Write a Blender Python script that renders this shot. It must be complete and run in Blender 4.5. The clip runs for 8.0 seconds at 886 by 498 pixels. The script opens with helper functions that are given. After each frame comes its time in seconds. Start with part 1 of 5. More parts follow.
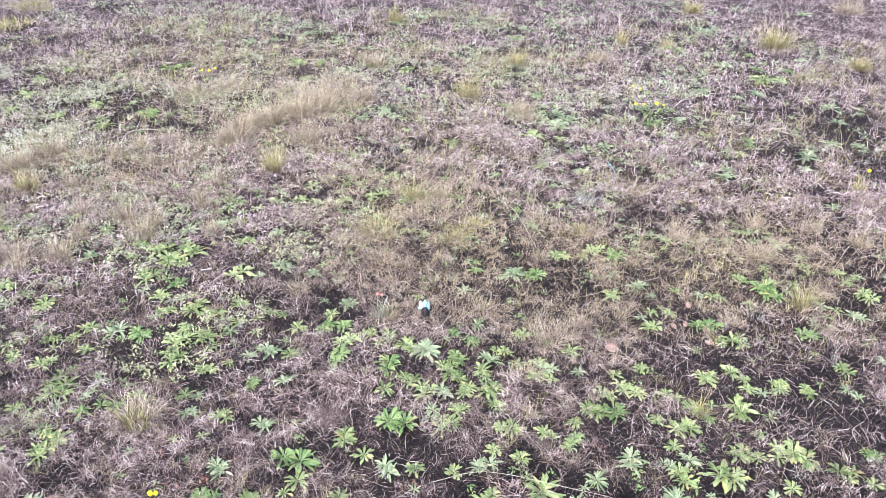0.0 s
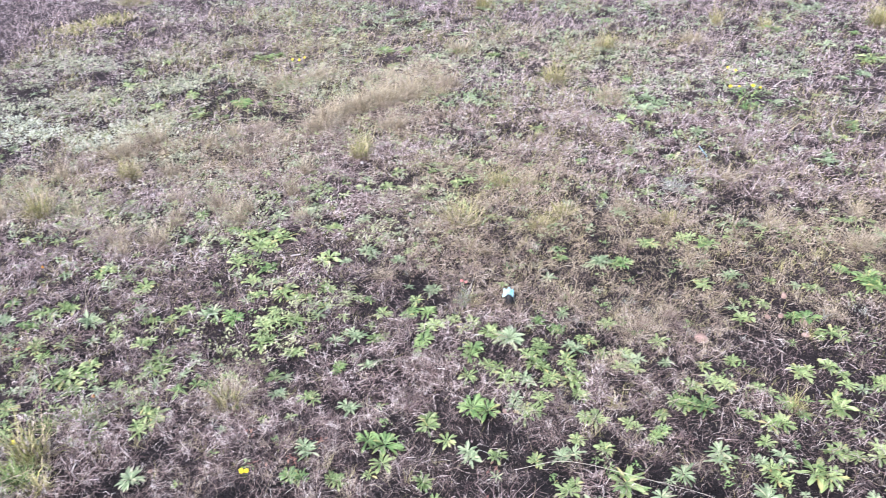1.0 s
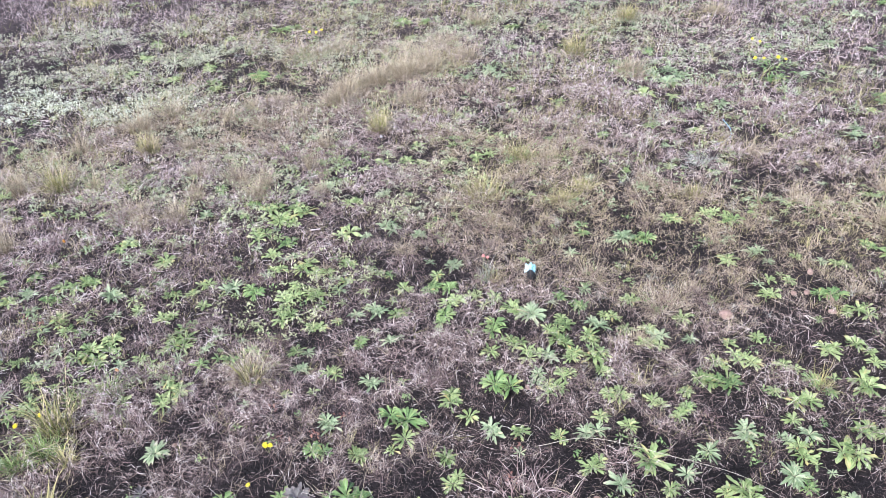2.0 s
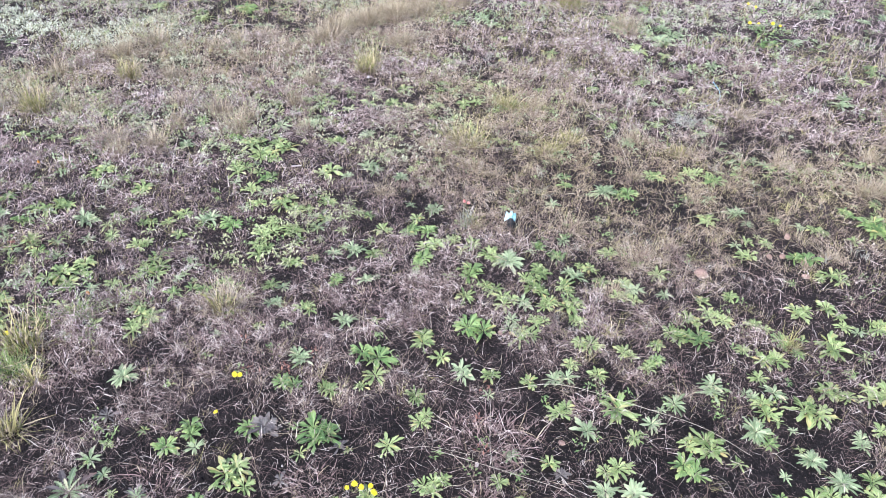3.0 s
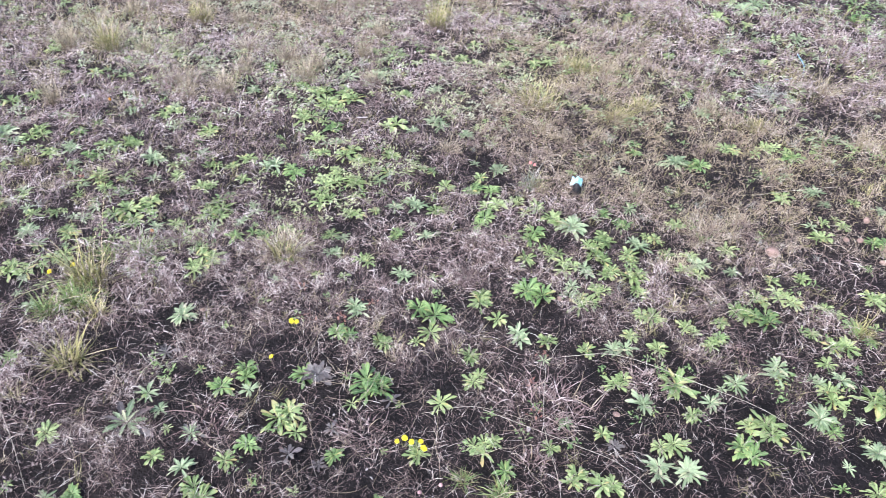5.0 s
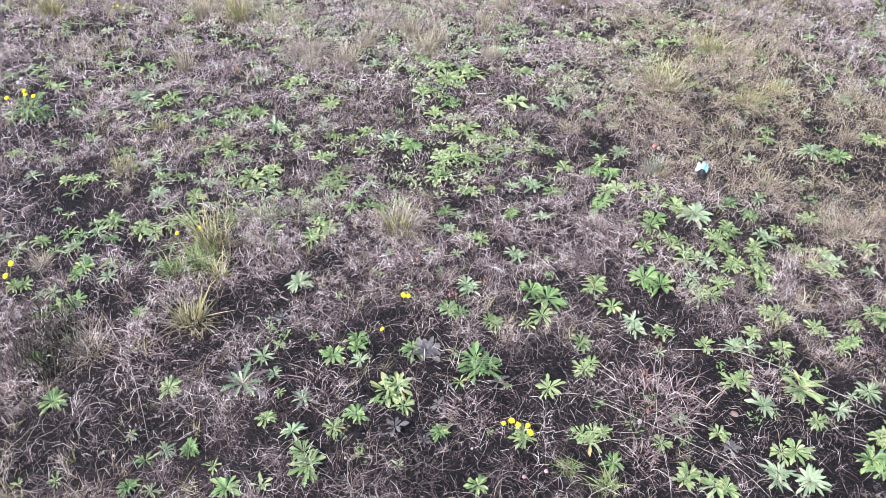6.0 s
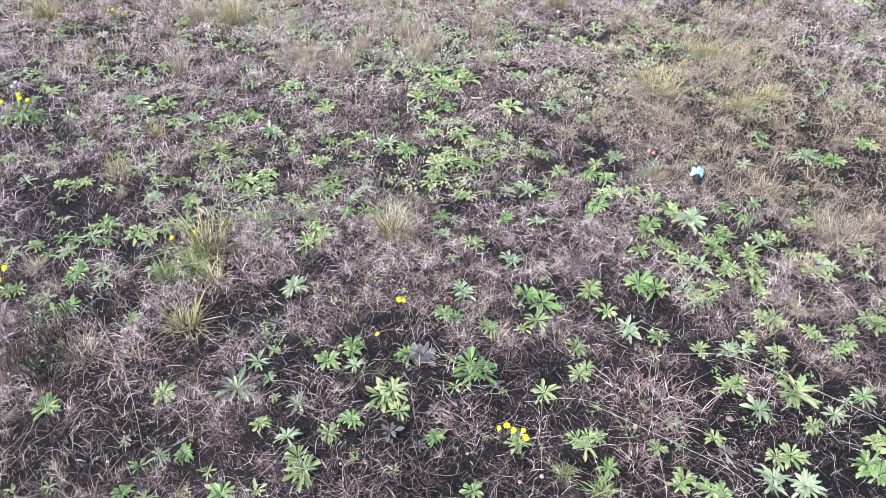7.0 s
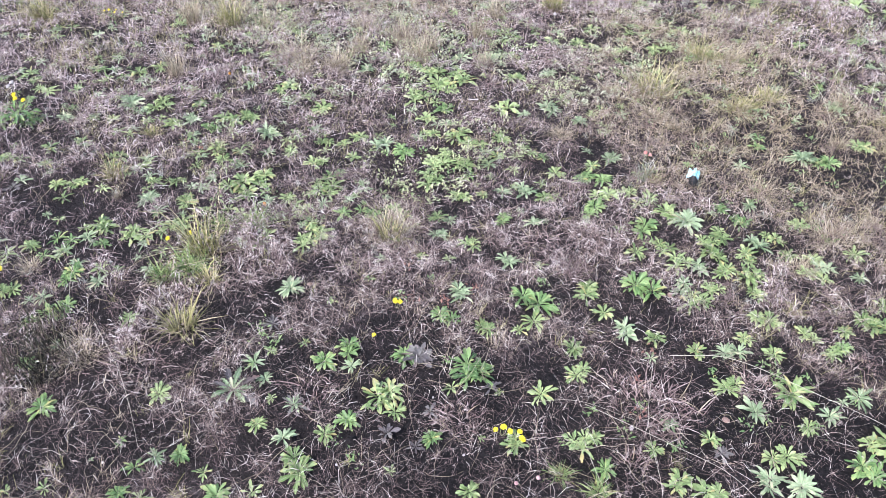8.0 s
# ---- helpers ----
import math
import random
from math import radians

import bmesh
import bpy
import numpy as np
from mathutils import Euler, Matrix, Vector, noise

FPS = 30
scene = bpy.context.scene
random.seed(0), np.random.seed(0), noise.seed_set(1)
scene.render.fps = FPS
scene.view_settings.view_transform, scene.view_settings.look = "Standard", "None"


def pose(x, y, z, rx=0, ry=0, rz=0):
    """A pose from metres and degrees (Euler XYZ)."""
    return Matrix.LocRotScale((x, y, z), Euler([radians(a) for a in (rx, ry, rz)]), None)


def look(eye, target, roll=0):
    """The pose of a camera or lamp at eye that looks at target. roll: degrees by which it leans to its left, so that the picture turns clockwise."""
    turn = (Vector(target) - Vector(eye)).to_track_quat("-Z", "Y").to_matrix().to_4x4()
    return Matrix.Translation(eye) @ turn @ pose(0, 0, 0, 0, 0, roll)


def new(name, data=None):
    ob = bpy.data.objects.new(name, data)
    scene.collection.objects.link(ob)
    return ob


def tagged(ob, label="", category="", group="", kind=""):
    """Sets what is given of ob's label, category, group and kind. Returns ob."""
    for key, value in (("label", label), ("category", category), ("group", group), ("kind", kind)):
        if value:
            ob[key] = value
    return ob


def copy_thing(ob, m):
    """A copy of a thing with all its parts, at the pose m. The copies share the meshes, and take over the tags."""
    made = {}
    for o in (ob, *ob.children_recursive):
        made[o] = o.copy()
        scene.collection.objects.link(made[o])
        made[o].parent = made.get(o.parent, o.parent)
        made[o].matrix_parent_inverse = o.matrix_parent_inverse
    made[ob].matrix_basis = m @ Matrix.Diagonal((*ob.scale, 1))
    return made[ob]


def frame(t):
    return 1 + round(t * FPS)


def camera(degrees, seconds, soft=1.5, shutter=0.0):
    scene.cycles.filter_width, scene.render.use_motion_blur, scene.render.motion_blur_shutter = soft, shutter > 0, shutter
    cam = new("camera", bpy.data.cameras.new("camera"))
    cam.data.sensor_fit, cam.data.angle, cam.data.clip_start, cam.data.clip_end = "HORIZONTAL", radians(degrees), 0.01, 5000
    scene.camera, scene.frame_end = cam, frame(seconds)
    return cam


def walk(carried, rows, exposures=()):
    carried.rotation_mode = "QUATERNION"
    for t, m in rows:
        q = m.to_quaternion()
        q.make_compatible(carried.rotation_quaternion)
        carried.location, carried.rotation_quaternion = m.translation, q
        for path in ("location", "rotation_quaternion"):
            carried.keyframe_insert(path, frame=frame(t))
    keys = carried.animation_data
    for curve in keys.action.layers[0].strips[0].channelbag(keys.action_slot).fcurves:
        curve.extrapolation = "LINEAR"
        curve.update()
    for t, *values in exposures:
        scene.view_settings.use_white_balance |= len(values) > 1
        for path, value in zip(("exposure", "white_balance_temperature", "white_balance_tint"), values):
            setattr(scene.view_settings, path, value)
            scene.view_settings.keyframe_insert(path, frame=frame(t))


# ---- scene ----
cam = camera(58.2, 8.0, 0.85, 0.25)
PATH = [
    (0, (0.378, -0.233, 1.686), (0.179, 1.47, 0.656), 0.8),
    (0.5, (0.39, -0.223, 1.701), (0.136, 1.479, 0.681), 0.6),
    (1, (0.385, -0.226, 1.687), (-0.025, 1.422, 0.63), -2.7),
    (1.2, (0.373, -0.235, 1.684), (-0.082, 1.39, 0.61), -3.3),
    (2.3, (0.353, -0.207, 1.675), (-0.065, 1.393, 0.549), -2.8),
    (2.5, (0.363, -0.216, 1.658), (-0.033, 1.377, 0.515), -1.8),
    (3, (0.357, -0.226, 1.636), (-0.018, 1.329, 0.435), 1.1),
    (3.5, (0.354, -0.223, 1.631), (-0.022, 1.315, 0.409), 2.0),
    (4, (0.351, -0.22, 1.626), (-0.031, 1.309, 0.394), 1.8),
    (4.2, (0.345, -0.217, 1.619), (-0.044, 1.307, 0.383), 1.8),
    (5.3, (0.295, -0.214, 1.595), (-0.26, 1.2, 0.294), 1.3),
    (5.5, (0.277, -0.218, 1.59), (-0.34, 1.156, 0.273), 0.4),
    (6, (0.287, -0.202, 1.586), (-0.42, 1.124, 0.267), -1.4),
    (6.5, (0.286, -0.197, 1.586), (-0.415, 1.136, 0.27), -1.1),
    (7, (0.285, -0.199, 1.587), (-0.414, 1.138, 0.274), -1.1),
    (7.5, (0.283, -0.204, 1.585), (-0.416, 1.133, 0.272), -0.9),
    (8, (0.283, -0.201, 1.584), (-0.408, 1.144, 0.275), -0.7),
]
walk(cam, [(t, look(eye, target, roll)) for t, eye, target, roll in PATH],
     [(0, 1.59, 6190, 18), (0.5, 1.59, 6120, 18), (1, 1.54, 6090, 17), (2.5, 1.4, 6020, 15), (3.5, 1.44, 6010, 15), (5.5, 1.46, 6000, 15), (8, 1.48, 6000, 15)])

# ---- daylight: an overcast sky with a broad, weak sun ----
SUN_UP, SUN_ROUND = radians(48), radians(200)
world = bpy.data.worlds.new("overcast_sky")
scene.world = world
world.use_nodes = True
wt = world.node_tree
sky = wt.nodes.new("ShaderNodeTexSky")
sky.sky_type = "NISHITA"
sky.sun_disc = False
sky.sun_elevation, sky.sun_rotation = SUN_UP, SUN_ROUND
sky.air_density, sky.dust_density, sky.ozone_density = 1.0, 1.7, 1.8
wt.nodes["Background"].inputs["Strength"].default_value = 0.115
wt.links.new(sky.outputs[0], wt.nodes["Background"].inputs["Color"])
sun = new("sun", bpy.data.lights.new("sun", "SUN"))
sun.data.energy, sun.data.angle, sun.data.color = 2.5, radians(22), (1.0, 0.97, 0.95)
sun_dir = Vector((math.sin(SUN_ROUND) * math.cos(SUN_UP), math.cos(SUN_ROUND) * math.cos(SUN_UP), math.sin(SUN_UP)))
sun.matrix_world = look(sun_dir * 30, (0, 0, 0))


# ---- materials ----
def material(name, rough=0.7, spec=0.3):
    m = bpy.data.materials.new(name)
    m.use_nodes = True
    n, l = m.node_tree.nodes, m.node_tree.links
    b = n["Principled BSDF"]
    b.inputs["Roughness"].default_value = rough
    b.inputs["Specular IOR Level"].default_value = spec
    return m, n, l, b


def math_node(n, l, op, a, b=None):
    k = n.new("ShaderNodeMath")
    k.operation = op
    for i, v in enumerate((a, b)):
        if v is None:
            continue
        if isinstance(v, (int, float)):
            k.inputs[i].default_value = v
        else:
            l.new(v, k.inputs[i])
    return k.outputs[0]


def mix_node(n, l, fac, a, b, blend="MIX"):
    k = n.new("ShaderNodeMix")
    k.data_type, k.blend_type = "RGBA", blend
    for i, v in ((0, fac), (6, a), (7, b)):
        if isinstance(v, (int, float)):
            k.inputs[i].default_value = v
        elif isinstance(v, tuple):
            k.inputs[i].default_value = (*v, 1)
        else:
            l.new(v, k.inputs[i])
    return k.outputs[2]


def ramp_node(n, l, fac, stops):
    k = n.new("ShaderNodeValToRGB")
    e = k.color_ramp.elements
    while len(e) < len(stops):
        e.new(0.5)
    for el, (p, c) in zip(e, stops):
        el.position, el.color = p, (*c, 1)
    l.new(fac, k.inputs[0])
    return k.outputs[0]


def noise_node(n, l, scale, detail=3.0, where=None):
    k = n.new("ShaderNodeTexNoise")
    k.inputs["Scale"].default_value, k.inputs["Detail"].default_value = scale, detail
    if where is not None:
        l.new(where, k.inputs["Vector"])
    return k.outputs[0]


def position(n):
    return n.new("ShaderNodeNewGeometry").outputs["Position"]


def piece_random(n, l):
    """One random number for each leaf or blade, whether it is an object or an island of a mesh."""
    a = n.new("ShaderNodeObjectInfo").outputs["Random"]
    b = n.new("ShaderNodeNewGeometry").outputs["Random Per Island"]
    return math_node(n, l, "FRACT", math_node(n, l, "ADD", a, b))


def soft_range(n, l, value, low, high):
    k = n.new("ShaderNodeMapRange")
    k.interpolation_type = "SMOOTHSTEP"
    l.new(value, k.inputs[0])
    k.inputs[1].default_value, k.inputs[2].default_value = low, high
    return k.outputs[0]


def soil_material():
    """Dark crumbly soil, with rotted straw over it where the dry grass lies."""
    m, n, l, b = material("dark_soil", 0.95, 0.15)
    pos = position(n)
    big, mid = noise_node(n, l, 1.3, 4, pos), noise_node(n, l, 14, 5, pos)
    fine, grit = noise_node(n, l, 130, 4, pos), noise_node(n, l, 420, 2, pos)
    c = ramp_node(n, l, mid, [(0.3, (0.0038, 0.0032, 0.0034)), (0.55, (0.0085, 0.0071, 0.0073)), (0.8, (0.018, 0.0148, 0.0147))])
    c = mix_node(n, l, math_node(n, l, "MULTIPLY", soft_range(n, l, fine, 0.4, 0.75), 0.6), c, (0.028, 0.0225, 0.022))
    c = mix_node(n, l, math_node(n, l, "MULTIPLY", soft_range(n, l, grit, 0.7, 0.76), 0.5), c, (0.2, 0.17, 0.165))
    c = mix_node(n, l, math_node(n, l, "MULTIPLY", soft_range(n, l, big, 0.45, 0.7), 0.3), c, (0.045, 0.034, 0.03))
    straw = n.new("ShaderNodeAttribute")
    straw.attribute_name = "straw"
    rotted = ramp_node(n, l, noise_node(n, l, 75, 6, pos), [(0.3, (0.008, 0.006, 0.006)), (0.52, (0.034, 0.026, 0.026)), (0.75, (0.13, 0.105, 0.1))])
    mat = n.new("ShaderNodeAttribute")
    mat.attribute_name = "thick_straw"
    rotted = mix_node(n, l, math_node(n, l, "MULTIPLY", mat.outputs["Fac"], 0.8), rotted, ramp_node(n, l, noise_node(n, l, 60, 5, pos), [(0.3, (0.016, 0.012, 0.012)), (0.5, (0.055, 0.041, 0.04)), (0.72, (0.17, 0.132, 0.125))]))
    cover = math_node(n, l, "MULTIPLY", straw.outputs["Fac"], soft_range(n, l, math_node(n, l, "ADD", noise_node(n, l, 24, 5, pos), math_node(n, l, "MULTIPLY", mat.outputs["Fac"], 0.2)), 0.3, 0.6))
    c = mix_node(n, l, cover, c, rotted)
    l.new(c, b.inputs["Base Color"])
    bump = n.new("ShaderNodeBump")
    bump.inputs["Strength"].default_value, bump.inputs["Distance"].default_value = 0.9, 0.012
    h = math_node(n, l, "ADD", mid, math_node(n, l, "ADD", math_node(n, l, "MULTIPLY", fine, 0.55), math_node(n, l, "MULTIPLY", grit, 0.2)))
    l.new(h, bump.inputs["Height"])
    l.new(bump.outputs[0], b.inputs["Normal"])
    return m


def leaf_material(name, dark, mid, pale, rib, tip, gloss=0.4):
    """A leaf: uv x runs across it, uv y from its foot to its tip."""
    m, n, l, b = material(name, gloss, 0.5)
    uv = n.new("ShaderNodeUVMap")
    sep = n.new("ShaderNodeSeparateXYZ")
    l.new(uv.outputs[0], sep.inputs[0])
    rnd = piece_random(n, l)
    pos = position(n)
    c = ramp_node(n, l, rnd, [(0.0, dark), (0.45, mid), (0.93, pale), (1.0, tip)])
    blotch = noise_node(n, l, 55, 3, pos)
    c = mix_node(n, l, math_node(n, l, "MULTIPLY", soft_range(n, l, blotch, 0.4, 0.75), 0.4), c, pale)
    plant = noise_node(n, l, 7, 1, pos)
    c = mix_node(n, l, math_node(n, l, "MULTIPLY", soft_range(n, l, plant, 0.52, 0.66), 0.45), c, pale)
    c = mix_node(n, l, math_node(n, l, "MULTIPLY", math_node(n, l, "SUBTRACT", 1.0, soft_range(n, l, plant, 0.34, 0.48)), 0.6), c, dark)
    off = math_node(n, l, "ABSOLUTE", math_node(n, l, "SUBTRACT", sep.outputs[0], 0.5))
    line = math_node(n, l, "SUBTRACT", 1.0, soft_range(n, l, off, 0.02, 0.09))
    c = mix_node(n, l, math_node(n, l, "MULTIPLY", line, 0.45), c, rib)
    wither = math_node(n, l, "MULTIPLY", soft_range(n, l, sep.outputs[1], 0.72, 1.0), soft_range(n, l, rnd, 0.45, 0.85))
    spots = soft_range(n, l, noise_node(n, l, 160, 2, pos), 0.62, 0.72)
    c = mix_node(n, l, math_node(n, l, "MULTIPLY", wither, 0.5), c, tip)
    c = mix_node(n, l, math_node(n, l, "MULTIPLY", spots, 0.3), c, tip)
    l.new(c, b.inputs["Base Color"])
    thin = n.new("ShaderNodeBsdfTranslucent")
    l.new(c, thin.inputs[0])
    both = n.new("ShaderNodeMixShader")
    both.inputs[0].default_value = 0.22
    l.new(b.outputs[0], both.inputs[1])
    l.new(thin.outputs[0], both.inputs[2])
    l.new(both.outputs[0], n["Material Output"].inputs[0])
    bump = n.new("ShaderNodeBump")
    bump.inputs["Strength"].default_value, bump.inputs["Distance"].default_value = 0.35, 0.002
    l.new(noise_node(n, l, 240, 2, pos), bump.inputs["Height"])
    l.new(bump.outputs[0], b.inputs["Normal"])
    return m


def blade_material(name, stops, foot, foot_share=0.35, warm=None, weathered=0.3):
    """Grass, stems and straw: a colour for each blade, with a different foot."""
    m, n, l, b = material(name, 0.7, 0.25)
    uv = n.new("ShaderNodeUVMap")
    sep = n.new("ShaderNodeSeparateXYZ")
    l.new(uv.outputs[0], sep.inputs[0])
    rnd = piece_random(n, l)
    pos = position(n)
    bundle = soft_range(n, l, noise_node(n, l, 42, 2, pos), 0.36, 0.64)
    c = ramp_node(n, l, math_node(n, l, "SUBTRACT", math_node(n, l, "ADD", math_node(n, l, "MULTIPLY", rnd, 0.95), math_node(n, l, "MULTIPLY", bundle, 0.4)), 0.17), stops)
    if warm:
        tan = n.new("ShaderNodeAttribute")
        tan.attribute_name = "tan"
        zone = math_node(n, l, "ADD", tan.outputs["Fac"], math_node(n, l, "MULTIPLY", noise_node(n, l, 2.2, 3, pos), 0.5))
        c = mix_node(n, l, math_node(n, l, "MULTIPLY", soft_range(n, l, zone, 0.3, 1.15), 0.65), c, warm)
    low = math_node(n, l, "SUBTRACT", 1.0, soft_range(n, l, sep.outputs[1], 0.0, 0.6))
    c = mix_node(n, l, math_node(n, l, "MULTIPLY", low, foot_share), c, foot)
    c = mix_node(n, l, math_node(n, l, "MULTIPLY", soft_range(n, l, noise_node(n, l, 110, 2, pos), 0.5, 0.7), 0.3), c, foot)
    c = mix_node(n, l, math_node(n, l, "MULTIPLY", soft_range(n, l, noise_node(n, l, 9, 4, pos), 0.46, 0.66), weathered), c, foot)
    l.new(c, b.inputs["Base Color"])
    return m


def plain_material(name, a, c2, scale=60, rough=0.6, spec=0.3):
    m, n, l, b = material(name, rough, spec)
    pos = position(n)
    f = noise_node(n, l, scale, 4, pos)
    l.new(ramp_node(n, l, f, [(0.35, a), (0.68, c2)]), b.inputs["Base Color"])
    bump = n.new("ShaderNodeBump")
    bump.inputs["Strength"].default_value, bump.inputs["Distance"].default_value = 0.4, 0.003
    l.new(noise_node(n, l, scale * 3, 3, pos), bump.inputs["Height"])
    l.new(bump.outputs[0], b.inputs["Normal"])
    return m


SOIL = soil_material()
LEAF = {
    "lime": leaf_material("lime_leaf", (0.085, 0.15, 0.038), (0.21, 0.305, 0.098), (0.42, 0.51, 0.225), (0.59, 0.64, 0.42), (0.5, 0.38, 0.14), 0.5),
    "green": leaf_material("green_leaf", (0.055, 0.12, 0.034), (0.13, 0.24, 0.066), (0.28, 0.4, 0.145), (0.46, 0.54, 0.29), (0.45, 0.4, 0.14), 0.5),
    "silver": leaf_material("silver_leaf", (0.1, 0.155, 0.07), (0.215, 0.305, 0.145), (0.41, 0.49, 0.29), (0.56, 0.61, 0.44), (0.55, 0.48, 0.3), 0.6),
    "purple": leaf_material("purple_leaf", (0.07, 0.06, 0.06), (0.135, 0.115, 0.115), (0.2, 0.19, 0.165), (0.28, 0.25, 0.25), (0.2, 0.12, 0.1), 0.65),
    "litter": leaf_material("dead_leaf", (0.075, 0.055, 0.052), (0.19, 0.145, 0.135), (0.38, 0.31, 0.28), (0.42, 0.35, 0.31), (0.12, 0.08, 0.07), 0.75),
    "woolly": leaf_material("woolly_leaf", (0.33, 0.37, 0.25), (0.51, 0.55, 0.4), (0.7, 0.72, 0.58), (0.7, 0.72, 0.59), (0.6, 0.55, 0.42), 0.8),
    "pale_lime": leaf_material("pale_lime_leaf", (0.19, 0.24, 0.085), (0.37, 0.425, 0.19), (0.58, 0.61, 0.35), (0.62, 0.64, 0.42), (0.55, 0.45, 0.22), 0.6),
    "red": leaf_material("red_leaf", (0.09, 0.035, 0.028), (0.2, 0.08, 0.06), (0.34, 0.17, 0.12), (0.36, 0.2, 0.15), (0.3, 0.2, 0.12), 0.6),
    "mat": leaf_material("mat_leaf", (0.16, 0.18, 0.1), (0.32, 0.35, 0.21), (0.52, 0.53, 0.38), (0.54, 0.55, 0.42), (0.55, 0.46, 0.28), 0.7),
}
BLADE = {
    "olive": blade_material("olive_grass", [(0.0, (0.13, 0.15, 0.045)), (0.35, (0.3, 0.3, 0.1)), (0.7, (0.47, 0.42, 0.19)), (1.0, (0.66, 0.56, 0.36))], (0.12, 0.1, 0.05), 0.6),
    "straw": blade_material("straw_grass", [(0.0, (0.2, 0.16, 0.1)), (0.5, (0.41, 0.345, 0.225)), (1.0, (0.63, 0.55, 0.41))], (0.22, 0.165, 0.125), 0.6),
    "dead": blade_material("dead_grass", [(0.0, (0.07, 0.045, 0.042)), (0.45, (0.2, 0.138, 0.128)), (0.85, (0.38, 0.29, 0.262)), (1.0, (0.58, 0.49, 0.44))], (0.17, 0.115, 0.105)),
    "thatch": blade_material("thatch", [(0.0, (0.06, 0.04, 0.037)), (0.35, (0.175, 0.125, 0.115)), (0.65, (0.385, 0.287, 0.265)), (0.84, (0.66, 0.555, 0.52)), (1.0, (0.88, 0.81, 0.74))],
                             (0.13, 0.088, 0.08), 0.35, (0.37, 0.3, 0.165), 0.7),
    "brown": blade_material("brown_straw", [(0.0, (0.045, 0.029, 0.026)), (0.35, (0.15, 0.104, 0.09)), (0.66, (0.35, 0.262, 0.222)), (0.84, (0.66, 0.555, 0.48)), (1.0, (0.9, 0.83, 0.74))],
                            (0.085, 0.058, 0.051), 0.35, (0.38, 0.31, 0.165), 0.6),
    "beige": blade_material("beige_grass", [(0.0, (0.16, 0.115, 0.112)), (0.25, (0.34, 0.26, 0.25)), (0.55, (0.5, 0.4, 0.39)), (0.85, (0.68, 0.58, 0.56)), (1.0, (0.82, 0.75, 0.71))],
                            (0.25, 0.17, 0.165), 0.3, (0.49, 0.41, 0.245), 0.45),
    "green": blade_material("green_grass", [(0.0, (0.1, 0.17, 0.05)), (0.5, (0.18, 0.27, 0.09)), (1.0, (0.3, 0.36, 0.15))], (0.2, 0.21, 0.1)),
    "grey": blade_material("grey_grass", [(0.0, (0.2, 0.24, 0.18)), (0.5, (0.36, 0.4, 0.33)), (1.0, (0.55, 0.57, 0.5))], (0.3, 0.27, 0.24)),
    "dark": blade_material("dark_stem", [(0.0, (0.016, 0.015, 0.011)), (0.6, (0.045, 0.043, 0.028)), (1.0, (0.12, 0.11, 0.065))], (0.05, 0.035, 0.03)),
}
YELLOW = plain_material("yellow_petal", (0.66, 0.53, 0.01), (0.85, 0.74, 0.04), 200)
ORANGE = plain_material("orange_petal", (0.62, 0.22, 0.02), (0.8, 0.38, 0.06), 200)
RED = plain_material("red_bud", (0.6, 0.16, 0.14), (0.75, 0.36, 0.32), 200)
PINK = plain_material("pink_bract", (0.42, 0.22, 0.22), (0.6, 0.4, 0.38), 200)
WHITE = plain_material("white_fluff", (0.3, 0.27, 0.25), (0.5, 0.46, 0.44), 200)
STALK = plain_material("green_stalk", (0.12, 0.16, 0.05), (0.25, 0.26, 0.1), 120)
STRAW_STALK = plain_material("straw_stalk", (0.42, 0.37, 0.28), (0.62, 0.57, 0.47), 90)
PLASTIC = plain_material("pale_blue_plastic", (0.18, 0.39, 0.44), (0.36, 0.57, 0.62), 50, 0.35, 0.5)
BLACK = plain_material("black_plastic", (0.01, 0.01, 0.011), (0.025, 0.024, 0.025), 60, 0.5)
STONE = plain_material("pinkish_stone", (0.22, 0.145, 0.115), (0.4, 0.28, 0.225), 70, 0.9)
PALE_STONE = plain_material("pale_stone", (0.36, 0.32, 0.31), (0.55, 0.5, 0.48), 80, 0.9)
BLUE = plain_material("blue_string", (0.2, 0.42, 0.6), (0.38, 0.6, 0.72), 120)


# ---- the lie of the land ----
def land(x, y):
    """Height of the ground; numbers or arrays."""
    s, c = np.sin, np.cos
    return (0.006 * s(2.1 * x + 0.7) * c(1.7 * y + 0.3) + 0.004 * s(5.3 * x + 1.9 * y) + 0.003 * s(7.1 * y - 4.7 * x + 1)
            + 0.0025 * s(17 * x + 3 * y) * c(15 * y - 4 * x) + 0.0015 * s(41 * x) * c(37 * y + 9 * x))


def raw_mesh(name, verts, faces, mat, uv=None, smooth=True):
    """verts (n, 3); faces (m, 4) or (m, 3) of indices; uv a pair for each vertex."""
    k = faces.shape[1]
    me = bpy.data.meshes.new(name)
    me.vertices.add(len(verts))
    me.vertices.foreach_set("co", np.ascontiguousarray(verts, dtype=np.float32).ravel())
    me.loops.add(faces.size)
    me.loops.foreach_set("vertex_index", np.ascontiguousarray(faces, dtype=np.int32).ravel())
    me.polygons.add(len(faces))
    me.polygons.foreach_set("loop_start", np.arange(0, faces.size, k, dtype=np.int32))
    me.polygons.foreach_set("loop_total", np.full(len(faces), k, dtype=np.int32))
    me.polygons.foreach_set("use_smooth", np.full(len(faces), smooth))
    if uv is not None:
        lay = me.uv_layers.new(name="UVMap")
        lay.data.foreach_set("uv", np.ascontiguousarray(uv[faces.ravel()], dtype=np.float32).ravel())
    me.update()
    me.validate()
    me.materials.append(mat)
    return me


